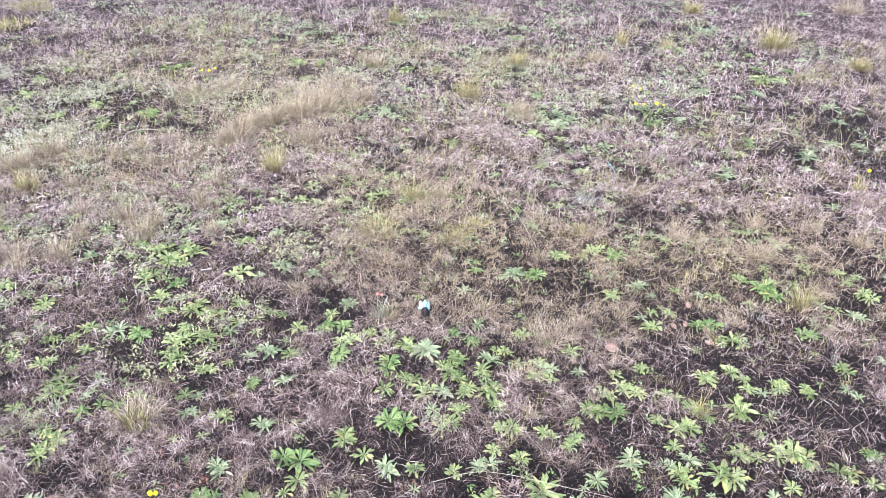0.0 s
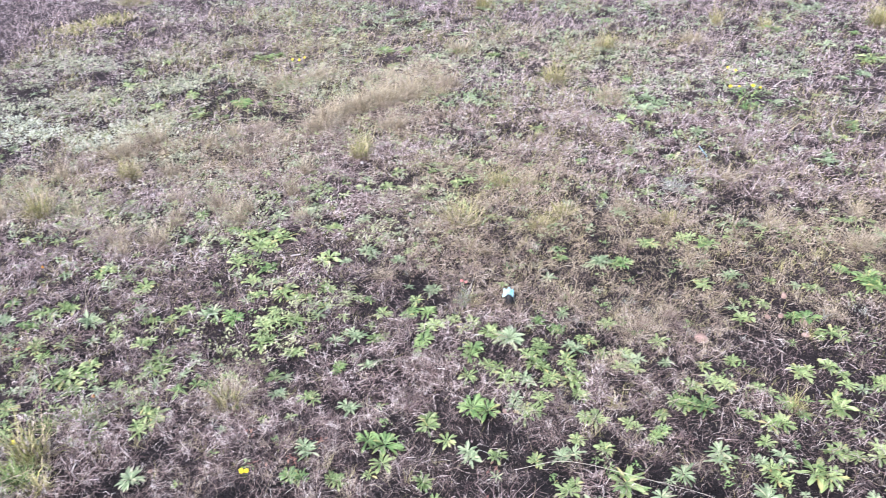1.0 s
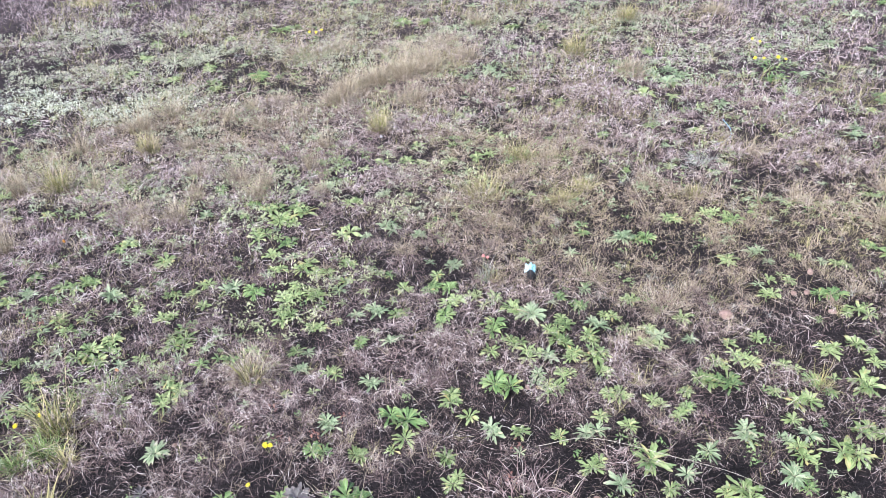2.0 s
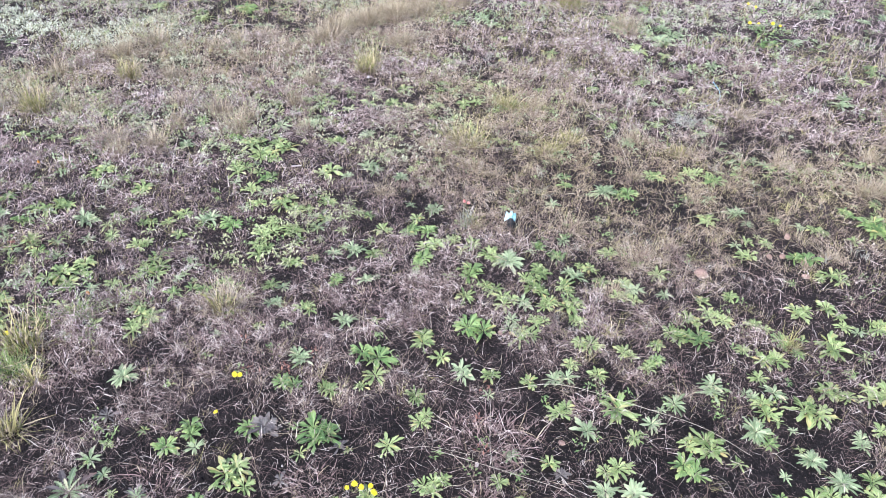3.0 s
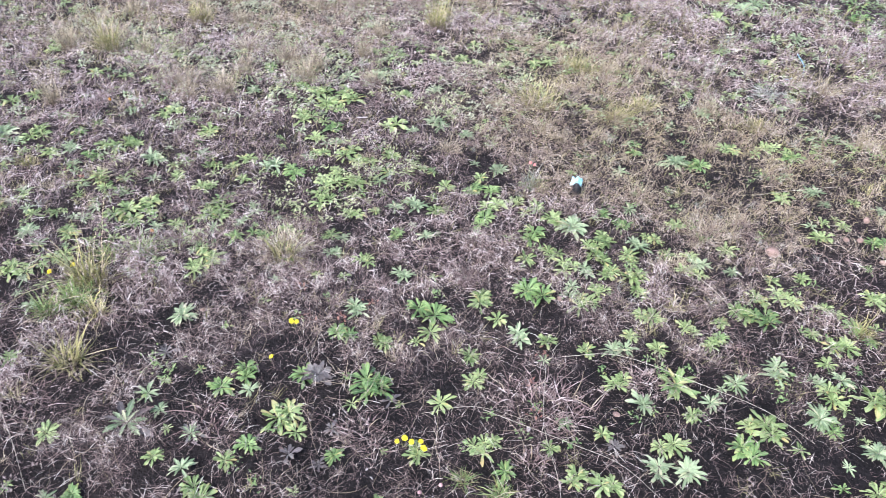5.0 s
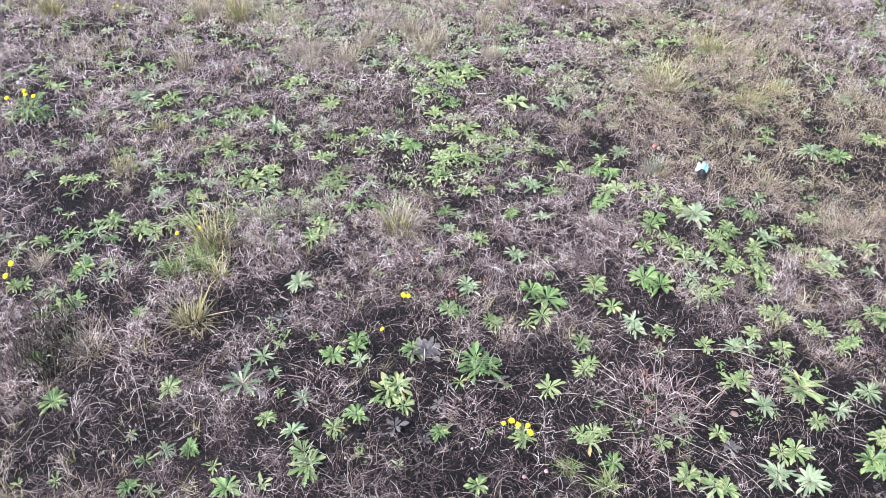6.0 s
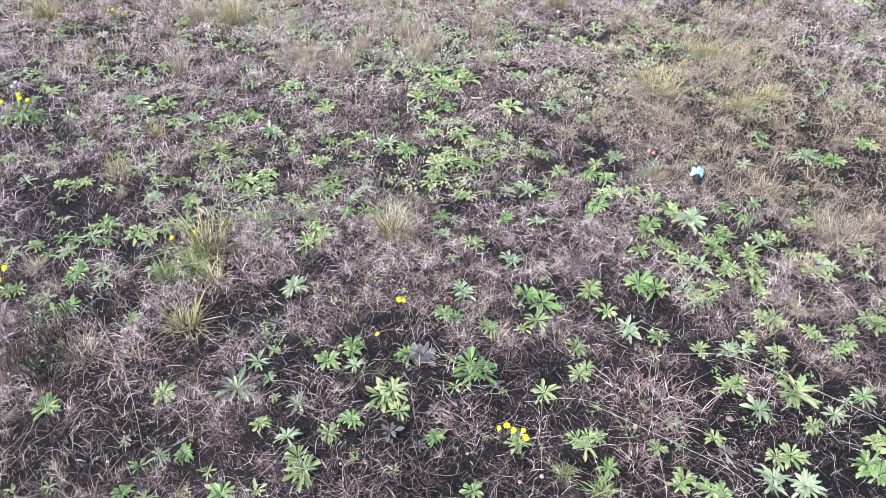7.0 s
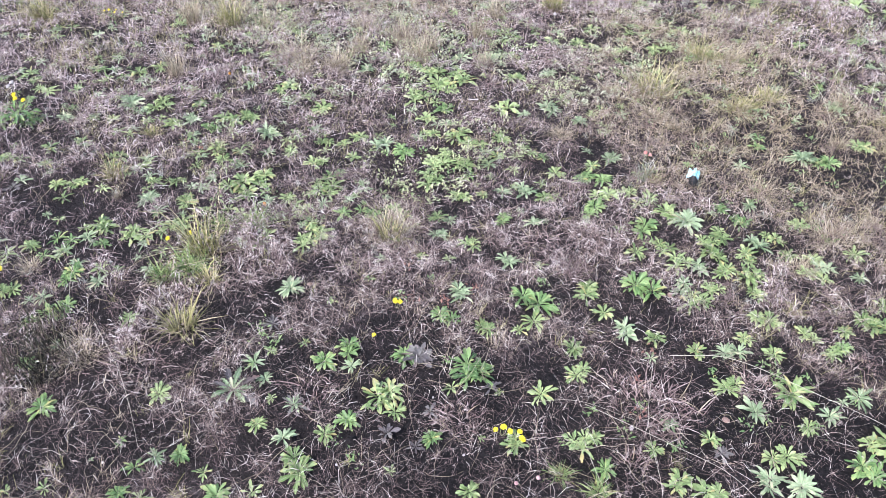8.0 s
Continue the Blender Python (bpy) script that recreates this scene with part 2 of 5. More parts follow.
def part(name, mesh, parent, label=""):
    ob = new(name, mesh)
    ob.parent = parent
    return tagged(ob, label)


def spread(lo, hi, fine_lo, fine_hi, step, grow=1.35):
    """Grid lines: close together within fine_lo..fine_hi, ever wider outside."""
    mid = list(np.arange(fine_lo, fine_hi, step))
    up, d = [mid[-1]], step
    while up[-1] < hi:
        d *= grow
        up.append(up[-1] + d)
    down, d = [mid[0]], step
    while down[-1] > lo:
        d *= grow
        down.append(down[-1] - d)
    return np.array(down[:0:-1] + mid + up[1:])


BARE_NEAR = [
    (-1.093, 0.349, 0.12), (-0.915, 0.35, 0.074), (-0.44, 0.616, 0.092), (-0.416, 0.562, 0.074), (-0.39, 0.661, 0.055), (-0.318, 0.932, 0.062), (-0.369, 0.991, 0.053),
    (-0.191, 1.061, 0.053), (-0.189, 0.734, 0.055), (-0.087, 1.334, 0.07), (-0.147, 1.408, 0.051), (0.532, 1.729, 0.1), (0.46, 1.688, 0.075), (0.266, 1.188, 0.07),
    (-0.009, 1.255, 0.052), (0.251, 1.519, 0.068), (0.622, 1.124, 0.081), (-0.977, 0.971, 0.086), (-0.49, 1.089, 0.069), (-0.359, 0.706, 0.055), (0.096, 1.399, 0.051),
    (0.338, 0.969, 0.045), (0.386, 1.055, 0.063), (0.281, 0.942, 0.054), (0.574, 1.207, 0.061), (0.623, 1.107, 0.072), (-0.09, 0.84, 0.054), (-0.268, 0.663, 0.064),
    (-0.304, 0.846, 0.045), (-0.826, 0.586, 0.054), (-0.924, 1.047, 0.094), (-0.85, 1.163, 0.059),
]
BARE_FAR = [
    (2.198, 4.295, 0.185), (2.04, 4.402, 0.145), (2.117, 3.706, 0.134), (-1.831, 1.094, 0.157), (-1.628, 1.186, 0.107), (-1.447, 1.021, 0.085), (-1.221, 1.719, 0.055),
    (-1.342, 1.614, 0.073), (0.059, 1.805, 0.065), (-0.886, 1.479, 0.048), (-0.572, 1.636, 0.081), (1.192, 2.348, 0.094), (1.254, 2.23, 0.088), (1.269, 2.484, 0.077),
    (0.809, 1.828, 0.05), (0.755, 1.556, 0.06), (0.927, 1.433, 0.07),
]
BARE_EDGE = [
    (0.746, 1.126, 0.072), (0.603, 1.132, 0.063), (1.102, 1.661, 0.068), (1.113, 1.477, 0.073), (0.941, 1.733, 0.059), (1.375, 3.283, 0.111), (1.051, 3.021, 0.086),
    (1.268, 3.301, 0.09), (2.182, 4.136, 0.183), (2.015, 4.196, 0.131), (2.14, 3.571, 0.123), (1.582, 2.982, 0.132), (1.719, 3.73, 0.152), (1.234, 2.251, 0.072),
    (1.047, 2.965, 0.065), (1.925, 3.482, 0.117), (1.623, 2.224, 0.073),
]


LATTICE = np.random.default_rng(5).uniform(0, 1, (4, 128, 128))


def lattice(x, y, step, layer):
    """Smooth random values between 0 and 1 that change over that many metres."""
    u, v = (x * 0.94 + y * 0.34) / step + 31.7 * layer, (y * 0.94 - x * 0.34) / step + 17.3 * layer
    iu, iv = np.floor(u).astype(int), np.floor(v).astype(int)
    fu, fv = u - iu, v - iv
    fu, fv = fu * fu * (3 - 2 * fu), fv * fv * (3 - 2 * fv)
    g = LATTICE[layer % 4]
    a = g[iu % 128, iv % 128] * (1 - fu) + g[(iu + 1) % 128, iv % 128] * fu
    c = g[iu % 128, (iv + 1) % 128] * (1 - fu) + g[(iu + 1) % 128, (iv + 1) % 128] * fu
    return a * (1 - fv) + c * fv


def bareness(x, y):
    """0 where straw covers the soil, 1 in the bare patches."""
    b = np.zeros_like(x)
    ragged = 0.5 * lattice(x, y, 0.09, 1) + 0.5 * lattice(x, y, 0.035, 2)
    for cx, cy, r in BARE_NEAR + BARE_FAR + BARE_EDGE:
        d = np.hypot(x - cx, y - cy) / r + 1.7 * (ragged - 0.5)
        b = np.maximum(b, np.clip(1.4 - d, 0, 0.93 if cy < 1.25 else 0.78 if cy > 3.5 else 0.5))
    r = np.hypot(x - 0.3, y + 0.2)
    lie = 0.12 * lattice(x, y, 0.5, 1) + 0.46 * lattice(x, y, 0.16, 2) + 0.44 * lattice(x, y, 0.06, 3)
    sill = np.interp(r, [0.78, 1.79, 2.52, 3.63, 5.45], [0.53, 0.47, 0.43, 0.4, 0.36])
    sill = sill + 0.13 * np.exp(-((x - 0.39) / 0.55) ** 2 - ((y - 1.16) / 0.4) ** 2) + 0.11 * np.exp(-((x - 1.04) / 0.36) ** 2 - ((y - 1.59) / 0.36) ** 2)
    sill = sill - 0.13 * np.exp(-((x + 0.47) / 0.36) ** 2 - ((y - 1.38) / 0.28) ** 2)
    sill = sill + 0.16 * np.exp(-((x - 1.3) / 0.5) ** 2 - ((y - 1.5) / 0.7) ** 2) + 0.17 * np.exp(-((x - 1.75) / 0.5) ** 2 - ((y - 2.9) / 0.7) ** 2) + 0.28 * np.exp(-((x - 0.6) / 0.3) ** 2 - ((y - 1.15) / 0.25) ** 2) + 0.2 * np.exp(-((x + 2.5) / 0.9) ** 2 - ((y - 3.8) / 0.5) ** 2)
    sill = sill + 0.25 * np.exp(-((x + 1.28) / 0.28) ** 2 - ((y - 0.6) / 0.18) ** 2) + 0.2 * np.exp(-((x + 1.2) / 0.25) ** 2 - ((y - 0.97) / 0.14) ** 2)
    sill = sill - 0.12 * np.exp(-((x + 0.3) / 0.5) ** 2 - ((y - 2.3) / 0.4) ** 2) - 0.1 * np.exp(-((x + 1.1) / 0.7) ** 2 - ((y - 1.9) / 0.45) ** 2)
    sill = sill + 0.13 * np.exp(-((x - 1.1) / 0.4) ** 2 - ((y - 1.85) / 0.3) ** 2)
    sill = sill + 0.1 * np.exp(-((x + 0.75) / 0.35) ** 2 - ((y - 0.8) / 0.2) ** 2)
    sill = sill - 0.2 * np.exp(-((x + 0.8) / 0.2) ** 2 - ((y - 0.42) / 0.14) ** 2) + 0.24 * np.exp(-((x - 0.35) / 0.32) ** 2 - ((y - 0.92) / 0.15) ** 2)
    return np.maximum(b, np.minimum(np.clip((sill - lie) * np.interp(r, [1.2, 2.4], [4.5, 7.0]) + 0.5, 0, 1), np.interp(r, [1.55, 2.16], [1.0, 0.7])))


gx, gy = spread(-400, 400, -4.2, 3.4, 0.04), spread(-400, 900, -0.6, 6.5, 0.04)
GX, GY = np.meshgrid(gx, gy)
GROUND_COVER = 1 - bareness(GX, GY)
outer = np.clip((np.maximum(np.maximum(np.abs(GX + 0.4) - 3.5, GY - 6.2), -0.2 - GY)) / 0.3, 0, 1)
GROUND_COVER = GROUND_COVER * (1 - outer) + 0.85 * outer
gv = np.column_stack([GX.ravel(), GY.ravel(), land(GX, GY).ravel()])
ii = np.arange((len(gy) - 1) * (len(gx) - 1))
r0 = (ii // (len(gx) - 1)) * len(gx) + ii % (len(gx) - 1)
gf = np.column_stack([r0, r0 + 1, r0 + 1 + len(gx), r0 + len(gx)])
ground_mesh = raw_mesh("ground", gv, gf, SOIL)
ground_mesh.attributes.new("straw", "FLOAT", "POINT").data.foreach_set("value", GROUND_COVER.ravel().astype(np.float32))
thick = np.clip((np.hypot(GX - 0.3, GY + 0.2) - 2.4) / 3.2, 0, 1)
ground_mesh.attributes.new("thick_straw", "FLOAT", "POINT").data.foreach_set("value", thick.ravel().astype(np.float32))
ground = tagged(new("ground", ground_mesh), "dark crumbly bare soil of a weedy field", "ground", kind="structure")


# ---- ribbons: blades, stems and straw ----
TAN = [
    (0.45, 2.45, 1.0, 0.5, 1.0), (1.4, 2.6, 0.6, 0.45, 0.9), (-0.2, 2.95, 0.6, 0.45, 0.8), (-1.7, 3.05, 0.8, 0.35, 0.7), (-1.1, 3.7, 1.0, 0.5, 0.65), (-2.3, 2.6, 0.6, 0.35, 0.6),
    (-1.6, 4.7, 1.5, 0.8, 0.45), (0.1, 4.9, 0.9, 0.6, 0.6), (2.0, 2.5, 0.6, 0.45, 0.5), (-0.9, 2.2, 0.7, 0.5, 0.2), (0.3, 1.8, 1.2, 0.4, 0.2),
]


def tan_share(x, y):
    """How far the dry grass turns from mauve-brown to tan."""
    out = np.zeros_like(x)
    for cx, cy, rx, ry, much in TAN:
        out = np.maximum(out, much * np.exp(-((x - cx) / rx) ** 2 - ((y - cy) / ry) ** 2))
    return out


def ribbons(name, pts, width, side, mat, tan=None):
    """pts (n, k, 3), width (n, k), side (n, 3) across the blade."""
    n, k, _ = pts.shape
    off = side[:, None, :] * width[:, :, None] * 0.5
    verts = np.stack([pts - off, pts + off], axis=2).reshape(-1, 3)
    base = np.arange(n)[:, None] * (2 * k) + np.arange(k - 1)[None, :] * 2
    faces = np.stack([base, base + 1, base + 3, base + 2], axis=2).reshape(-1, 4)
    v = np.broadcast_to(np.linspace(0, 1, k)[None, :, None], (n, k, 2))
    u = np.broadcast_to(np.array([0.0, 1.0])[None, None, :], (n, k, 2))
    me = raw_mesh(name, verts, faces, mat, np.stack([u, v], axis=3).reshape(-1, 2))
    if tan is not None:
        me.attributes.new("tan", "FLOAT", "POINT").data.foreach_set("value", np.repeat(tan, 2 * k).astype(np.float32))
    return me


def straw_depth(x, y):
    """How thick the matted straw lies, in metres: cushions with gaps between them."""
    step = 0.45 * lattice(x, y, 0.05, 0) + 0.35 * lattice(x, y, 0.11, 1) + 0.2 * lattice(x, y, 0.3, 3)
    return 0.003 + 0.034 * np.clip((step - 0.4) * 3.2, 0, 1)


def lying_stems(rng, x, y, length, width, rise, k=4, curl=0.5, kink=0.18):
    """Dry stems that lie in arcs over the soil at the places x, y."""
    n = len(x)
    az = rng.uniform(0, 2 * np.pi, n)
    bend = rng.normal(0, curl, n)
    t = np.linspace(0, 1, k)[None, :]
    a = az[:, None] + bend[:, None] * (t - 0.5) + rng.normal(0, kink, (n, k))
    seg = (length / (k - 1))[:, None]
    px = x[:, None] + np.concatenate([np.zeros((n, 1)), np.cumsum(np.cos(a[:, 1:]) * seg, axis=1)], axis=1)
    py = y[:, None] + np.concatenate([np.zeros((n, 1)), np.cumsum(np.sin(a[:, 1:]) * seg, axis=1)], axis=1)
    lift = (rng.uniform(0.0, 1.0, n) ** 0.8 * straw_depth(x, y))[:, None]
    pz = land(px, py) + 0.002 + lift + rise[:, None] * (4 * t * (1 - t) * 0.7 + t * rng.uniform(0, 0.8, n)[:, None])
    roll = rng.uniform(-0.8, 0.8, n)
    side = np.column_stack([-np.sin(az) * np.cos(roll), np.cos(az) * np.cos(roll), np.sin(roll)])
    w = width[:, None] * np.linspace(1.0, 0.55, k)[None, :]
    if k == 2:
        pz[:, 1] += rise * rng.uniform(-0.5, 1.2, n)
    return np.stack([px, py, pz], axis=2), w, side


# where each rosette stands: x, y and width
LIME_A = [
    (0.947, 1.294, 0.035), (0.744, 1.418, 0.049), (0.461, 1.805, 0.081), (0.455, 1.869, 0.073), (0.671, 1.744, 0.087), (1.02, 1.875, 0.06), (1.119, 1.87, 0.059), (1.209, 1.865, 0.048), (1.119, 1.617, 0.048),
    (-0.56, 0.486, 0.048), (-0.122, 0.701, 0.066), (-0.308, 0.671, 0.036), (-0.512, 0.593, 0.121), (-0.775, 0.364, 0.05), (-0.694, 0.479, 0.049), (-0.501, 0.693, 0.062),
    (-0.159, 0.844, 0.026), (-0.081, 0.871, 0.082), (-0.664, 0.643, 0.066), (-0.986, 0.286, 0.044), (-0.381, 0.823, 0.075), (0.056, 0.937, 0.088), (-1.059, 0.24, 0.036),
    (0.289, 0.934, 0.084), (0.083, 0.962, 0.058), (-0.436, 0.857, 0.119), (0.362, 0.941, 0.096), (-0.683, 0.726, 0.037), (0.215, 0.996, 0.056), (-0.289, 0.951, 0.051),
    (-0.176, 0.99, 0.028), (-0.08, 1.032, 0.077), (-0.942, 0.611, 0.074), (0.326, 1.084, 0.061), (-0.779, 0.858, 0.039), (-0.016, 1.143, 0.084), (0.48, 1.105, 0.1),
    (-0.063, 1.214, 0.077), (-0.3, 1.177, 0.08), (-0.215, 1.212, 0.055), (0.529, 1.228, 0.057),
]
LIME_B = [
    (0.34, 1.272, 0.096), (-0.19, 1.26, 0.077), (0.67, 1.244, 0.07), (0.788, 1.206, 0.054), (0.122, 1.347, 0.075), (0.715, 1.245, 0.129), (0.231, 1.351, 0.068),
    (0.964, 1.138, 0.071), (-0.031, 1.379, 0.072), (1.015, 1.145, 0.113), (-0.101, 1.437, 0.097), (-1.436, 0.646, 0.06), (0.419, 1.435, 0.072), (1.118, 1.184, 0.071),
    (-1.408, 0.7, 0.095), (0.335, 1.457, 0.064), (-0.513, 1.386, 0.044), (1.11, 1.232, 0.076), (-0.592, 1.362, 0.044), (-0.259, 1.48, 0.047), (0.9, 1.374, 0.048),
    (0.552, 1.49, 0.059), (0.863, 1.409, 0.095), (0.184, 1.549, 0.106), (0.366, 1.556, 0.103), (-0.942, 1.26, 0.087), (-0.482, 1.475, 0.08), (0.494, 1.54, 0.082),
    (0.985, 1.428, 0.128), (-0.932, 1.313, 0.095), (-1.061, 1.232, 0.063), (-1.593, 0.707, 0.085),
]
LIME_C = [
    (0.218, 1.616, 0.085), (0.573, 1.602, 0.064), (0.856, 1.526, 0.07), (0.335, 1.646, 0.08), (1.161, 1.412, 0.063), (-0.024, 1.664, 0.079), (0.107, 1.681, 0.098),
    (-0.633, 1.548, 0.079), (1.04, 1.522, 0.097), (0.234, 1.705, 0.093), (0.628, 1.656, 0.108), (-1.339, 1.146, 0.103), (-1.442, 1.05, 0.084), (1.093, 1.517, 0.069),
    (0.304, 1.718, 0.1), (0.045, 1.725, 0.09), (0.896, 1.607, 0.102), (0.821, 1.636, 0.063), (0.19, 1.759, 0.096), (1.161, 1.542, 0.091), (1.209, 1.542, 0.125),
    (-1.695, 0.879, 0.073), (1.325, 1.484, 0.115), (-1.561, 1.046, 0.107), (0.282, 1.793, 0.092), (-1.119, 1.421, 0.074), (1.392, 1.463, 0.069), (-0.617, 1.676, 0.096),
    (0.158, 1.808, 0.087), (0.495, 1.794, 0.065), (-0.863, 1.588, 0.041), (-0.555, 1.721, 0.056),
]
LIME_D = [
    (0.768, 1.76, 0.076), (-1.248, 1.373, 0.109), (-1.403, 1.256, 0.096), (-1.028, 1.518, 0.113), (0.734, 1.777, 0.091), (-0.366, 1.788, 0.074), (0.889, 1.748, 0.062),
    (0.857, 1.762, 0.073), (0.387, 1.852, 0.068), (0.185, 1.866, 0.105), (1.075, 1.714, 0.114), (-0.74, 1.714, 0.115), (0.018, 1.888, 0.109), (0.706, 1.846, 0.068),
    (-1.32, 1.402, 0.126), (-0.198, 1.891, 0.097), (-1.261, 1.469, 0.1), (0.325, 1.918, 0.087), (0.793, 1.881, 0.068), (-0.06, 1.941, 0.074), (-0.132, 1.943, 0.087),
    (0.565, 1.939, 0.078), (0.994, 1.852, 0.088), (-1.575, 1.298, 0.061), (1.123, 1.817, 0.069), (-0.771, 1.81, 0.114), (-1.139, 1.637, 0.087), (-0.689, 1.846, 0.103),
    (-0.382, 1.936, 0.078), (0.392, 2.012, 0.092), (-1.057, 1.724, 0.063), (1.226, 1.837, 0.072),
]
LIME_E = [
    (-1.508, 1.435, 0.055), (1.083, 1.9, 0.075), (-1.443, 1.494, 0.079), (-0.602, 1.94, 0.072), (1.239, 1.863, 0.065), (-0.773, 1.888, 0.093), (-1.264, 1.646, 0.072),
    (1.311, 1.839, 0.086), (-0.286, 2.033, 0.078), (-1.822, 1.187, 0.089), (-1.877, 1.151, 0.069), (-0.504, 2.016, 0.056), (-1.499, 1.535, 0.101), (-1.126, 1.779, 0.061),
    (-0.682, 1.978, 0.078), (-1.192, 1.752, 0.089), (-0.728, 1.98, 0.091), (-1.102, 1.837, 0.086), (-0.629, 2.048, 0.087), (-1.802, 1.356, 0.092), (-0.783, 1.999, 0.109),
    (-0.876, 1.966, 0.084), (0.853, 2.122, 0.081), (1.085, 2.069, 0.056), (1.14, 2.083, 0.101), (1.458, 1.959, 0.086), (0.857, 2.207, 0.063), (-0.933, 2.053, 0.108),
    (0.923, 2.211, 0.063), (-2.156, 1.181, 0.08), (-1.591, 1.713, 0.107), (-1.536, 1.761, 0.128),
]
LIME_F = [
    (0.722, 2.289, 0.111), (-1.77, 1.608, 0.084), (-1.326, 1.938, 0.108), (-0.701, 2.236, 0.123), (-1.877, 1.588, 0.068), (-1.042, 2.173, 0.117), (0.961, 2.365, 0.061),
    (-2.003, 1.543, 0.064), (1.11, 2.338, 0.093), (-1.901, 1.698, 0.146), (-0.956, 2.289, 0.09), (-1.546, 2.009, 0.099), (-1.013, 2.299, 0.114), (0.525, 2.56, 0.109),
    (-0.957, 2.366, 0.153), (-0.758, 2.48, 0.093), (0.679, 2.624, 0.094), (-1.081, 2.382, 0.132), (1.673, 2.416, 0.103), (-2.393, 1.593, 0.113), (-2.446, 1.596, 0.078),
    (-2.182, 1.874, 0.141), (-2.127, 1.945, 0.119), (-1.879, 2.192, 0.097), (-2.564, 1.66, 0.094), (-0.801, 2.771, 0.098), (-2.021, 2.18, 0.103), (-0.569, 2.871, 0.098),
    (-0.448, 2.912, 0.127), (-2.148, 2.145, 0.069), (-0.742, 2.85, 0.11), (-1.771, 2.424, 0.107),
]
LIME_G = [
    (-0.637, 2.881, 0.129), (-0.328, 2.967, 0.127), (-0.273, 3.006, 0.102), (-2.227, 2.2, 0.065), (-1.746, 2.543, 0.104), (-1.388, 2.719, 0.083), (-1.996, 2.455, 0.148),
    (-0.625, 3.028, 0.106), (-1.931, 2.584, 0.112), (-2.343, 2.299, 0.104), (-1.249, 2.93, 0.107), (-0.27, 3.211, 0.101), (0.421, 3.38, 0.102), (0.651, 3.377, 0.084),
    (-0.243, 3.468, 0.094), (-0.03, 3.594, 0.132), (0.532, 3.758, 0.122), (0.398, 3.764, 0.159), (1.455, 3.701, 0.098), (-2.098, 3.243, 0.117), (-1.926, 3.552, 0.163),
    (0.302, 4.092, 0.157), (-2.246, 3.64, 0.141), (-2.102, 3.812, 0.118), (-2.544, 3.688, 0.13), (-2.597, 3.945, 0.151), (-0.457, 4.745, 0.19), (-2.227, 4.339, 0.145),
    (1.851, 4.884, 0.304), (-2.671, 4.2, 0.159), (-1.983, 4.55, 0.19), (-2.589, 4.386, 0.148),
]
GREEN_A = [
    (-0.23, 1.967, 0.079),
    (0.871, 1.294, 0.056), (0.888, 1.13, 0.047), (0.934, 1.705, 0.077), (0.994, 1.723, 0.054), (0.973, 1.656, 0.059),
    (-0.628, 0.444, 0.076), (-0.827, 0.348, 0.064), (-0.265, 0.794, 0.062), (-0.772, 0.493, 0.06), (-0.841, 0.417, 0.055), (-0.47, 0.75, 0.068), (0.132, 0.893, 0.065),
    (-0.922, 0.459, 0.037), (-0.266, 1.015, 0.122), (-0.627, 0.885, 0.074), (-0.45, 0.998, 0.074), (-0.595, 0.951, 0.084), (-1.171, 0.446, 0.077), (-0.714, 0.923, 0.039),
    (-0.413, 1.166, 0.096), (0.669, 1.161, 0.092), (-1.323, 0.531, 0.065), (-1.196, 0.775, 0.066), (-0.223, 1.33, 0.135), (-0.682, 1.209, 0.043), (-1.385, 0.726, 0.086),
    (0.041, 1.519, 0.145), (0.567, 1.526, 0.081), (-1.472, 0.829, 0.103), (-0.825, 1.467, 0.065), (-0.441, 1.619, 0.082), (-1.493, 0.98, 0.059), (0.69, 1.654, 0.122),
    (-0.033, 1.781, 0.1), (-0.206, 1.8, 0.11), (1.422, 1.57, 0.085), (0.226, 1.949, 0.082),
]
GREEN_B = [
    (0.156, 1.99, 0.073), (-0.288, 1.953, 0.097), (-0.91, 1.826, 0.084), (0.002, 2.195, 0.059), (-1.606, 1.634, 0.096), (1.038, 2.15, 0.127), (-0.906, 2.141, 0.11),
    (1.388, 2.143, 0.099), (0.421, 2.397, 0.106), (0.199, 2.408, 0.069), (-1.769, 1.763, 0.079), (1.321, 2.401, 0.112), (1.302, 2.436, 0.106), (1.223, 2.488, 0.092),
    (0.743, 2.586, 0.11), (-2.411, 1.508, 0.089), (-1.185, 2.403, 0.081), (-2.305, 1.655, 0.091), (-1.378, 2.501, 0.099), (0.339, 2.914, 0.067), (-1.961, 2.321, 0.081),
    (-0.022, 3.198, 0.079), (0.223, 3.256, 0.102), (-0.298, 3.768, 0.087), (1.524, 3.822, 0.1), (1.049, 4.141, 0.216), (0.217, 4.195, 0.142), (-1.758, 3.763, 0.136),
    (0.393, 4.397, 0.125), (-1.086, 4.571, 0.226), (-0.729, 4.796, 0.161), (1.832, 5.408, 0.128),
]
GREEN_C = [
    (0.201, 5.608, 0.136),
]
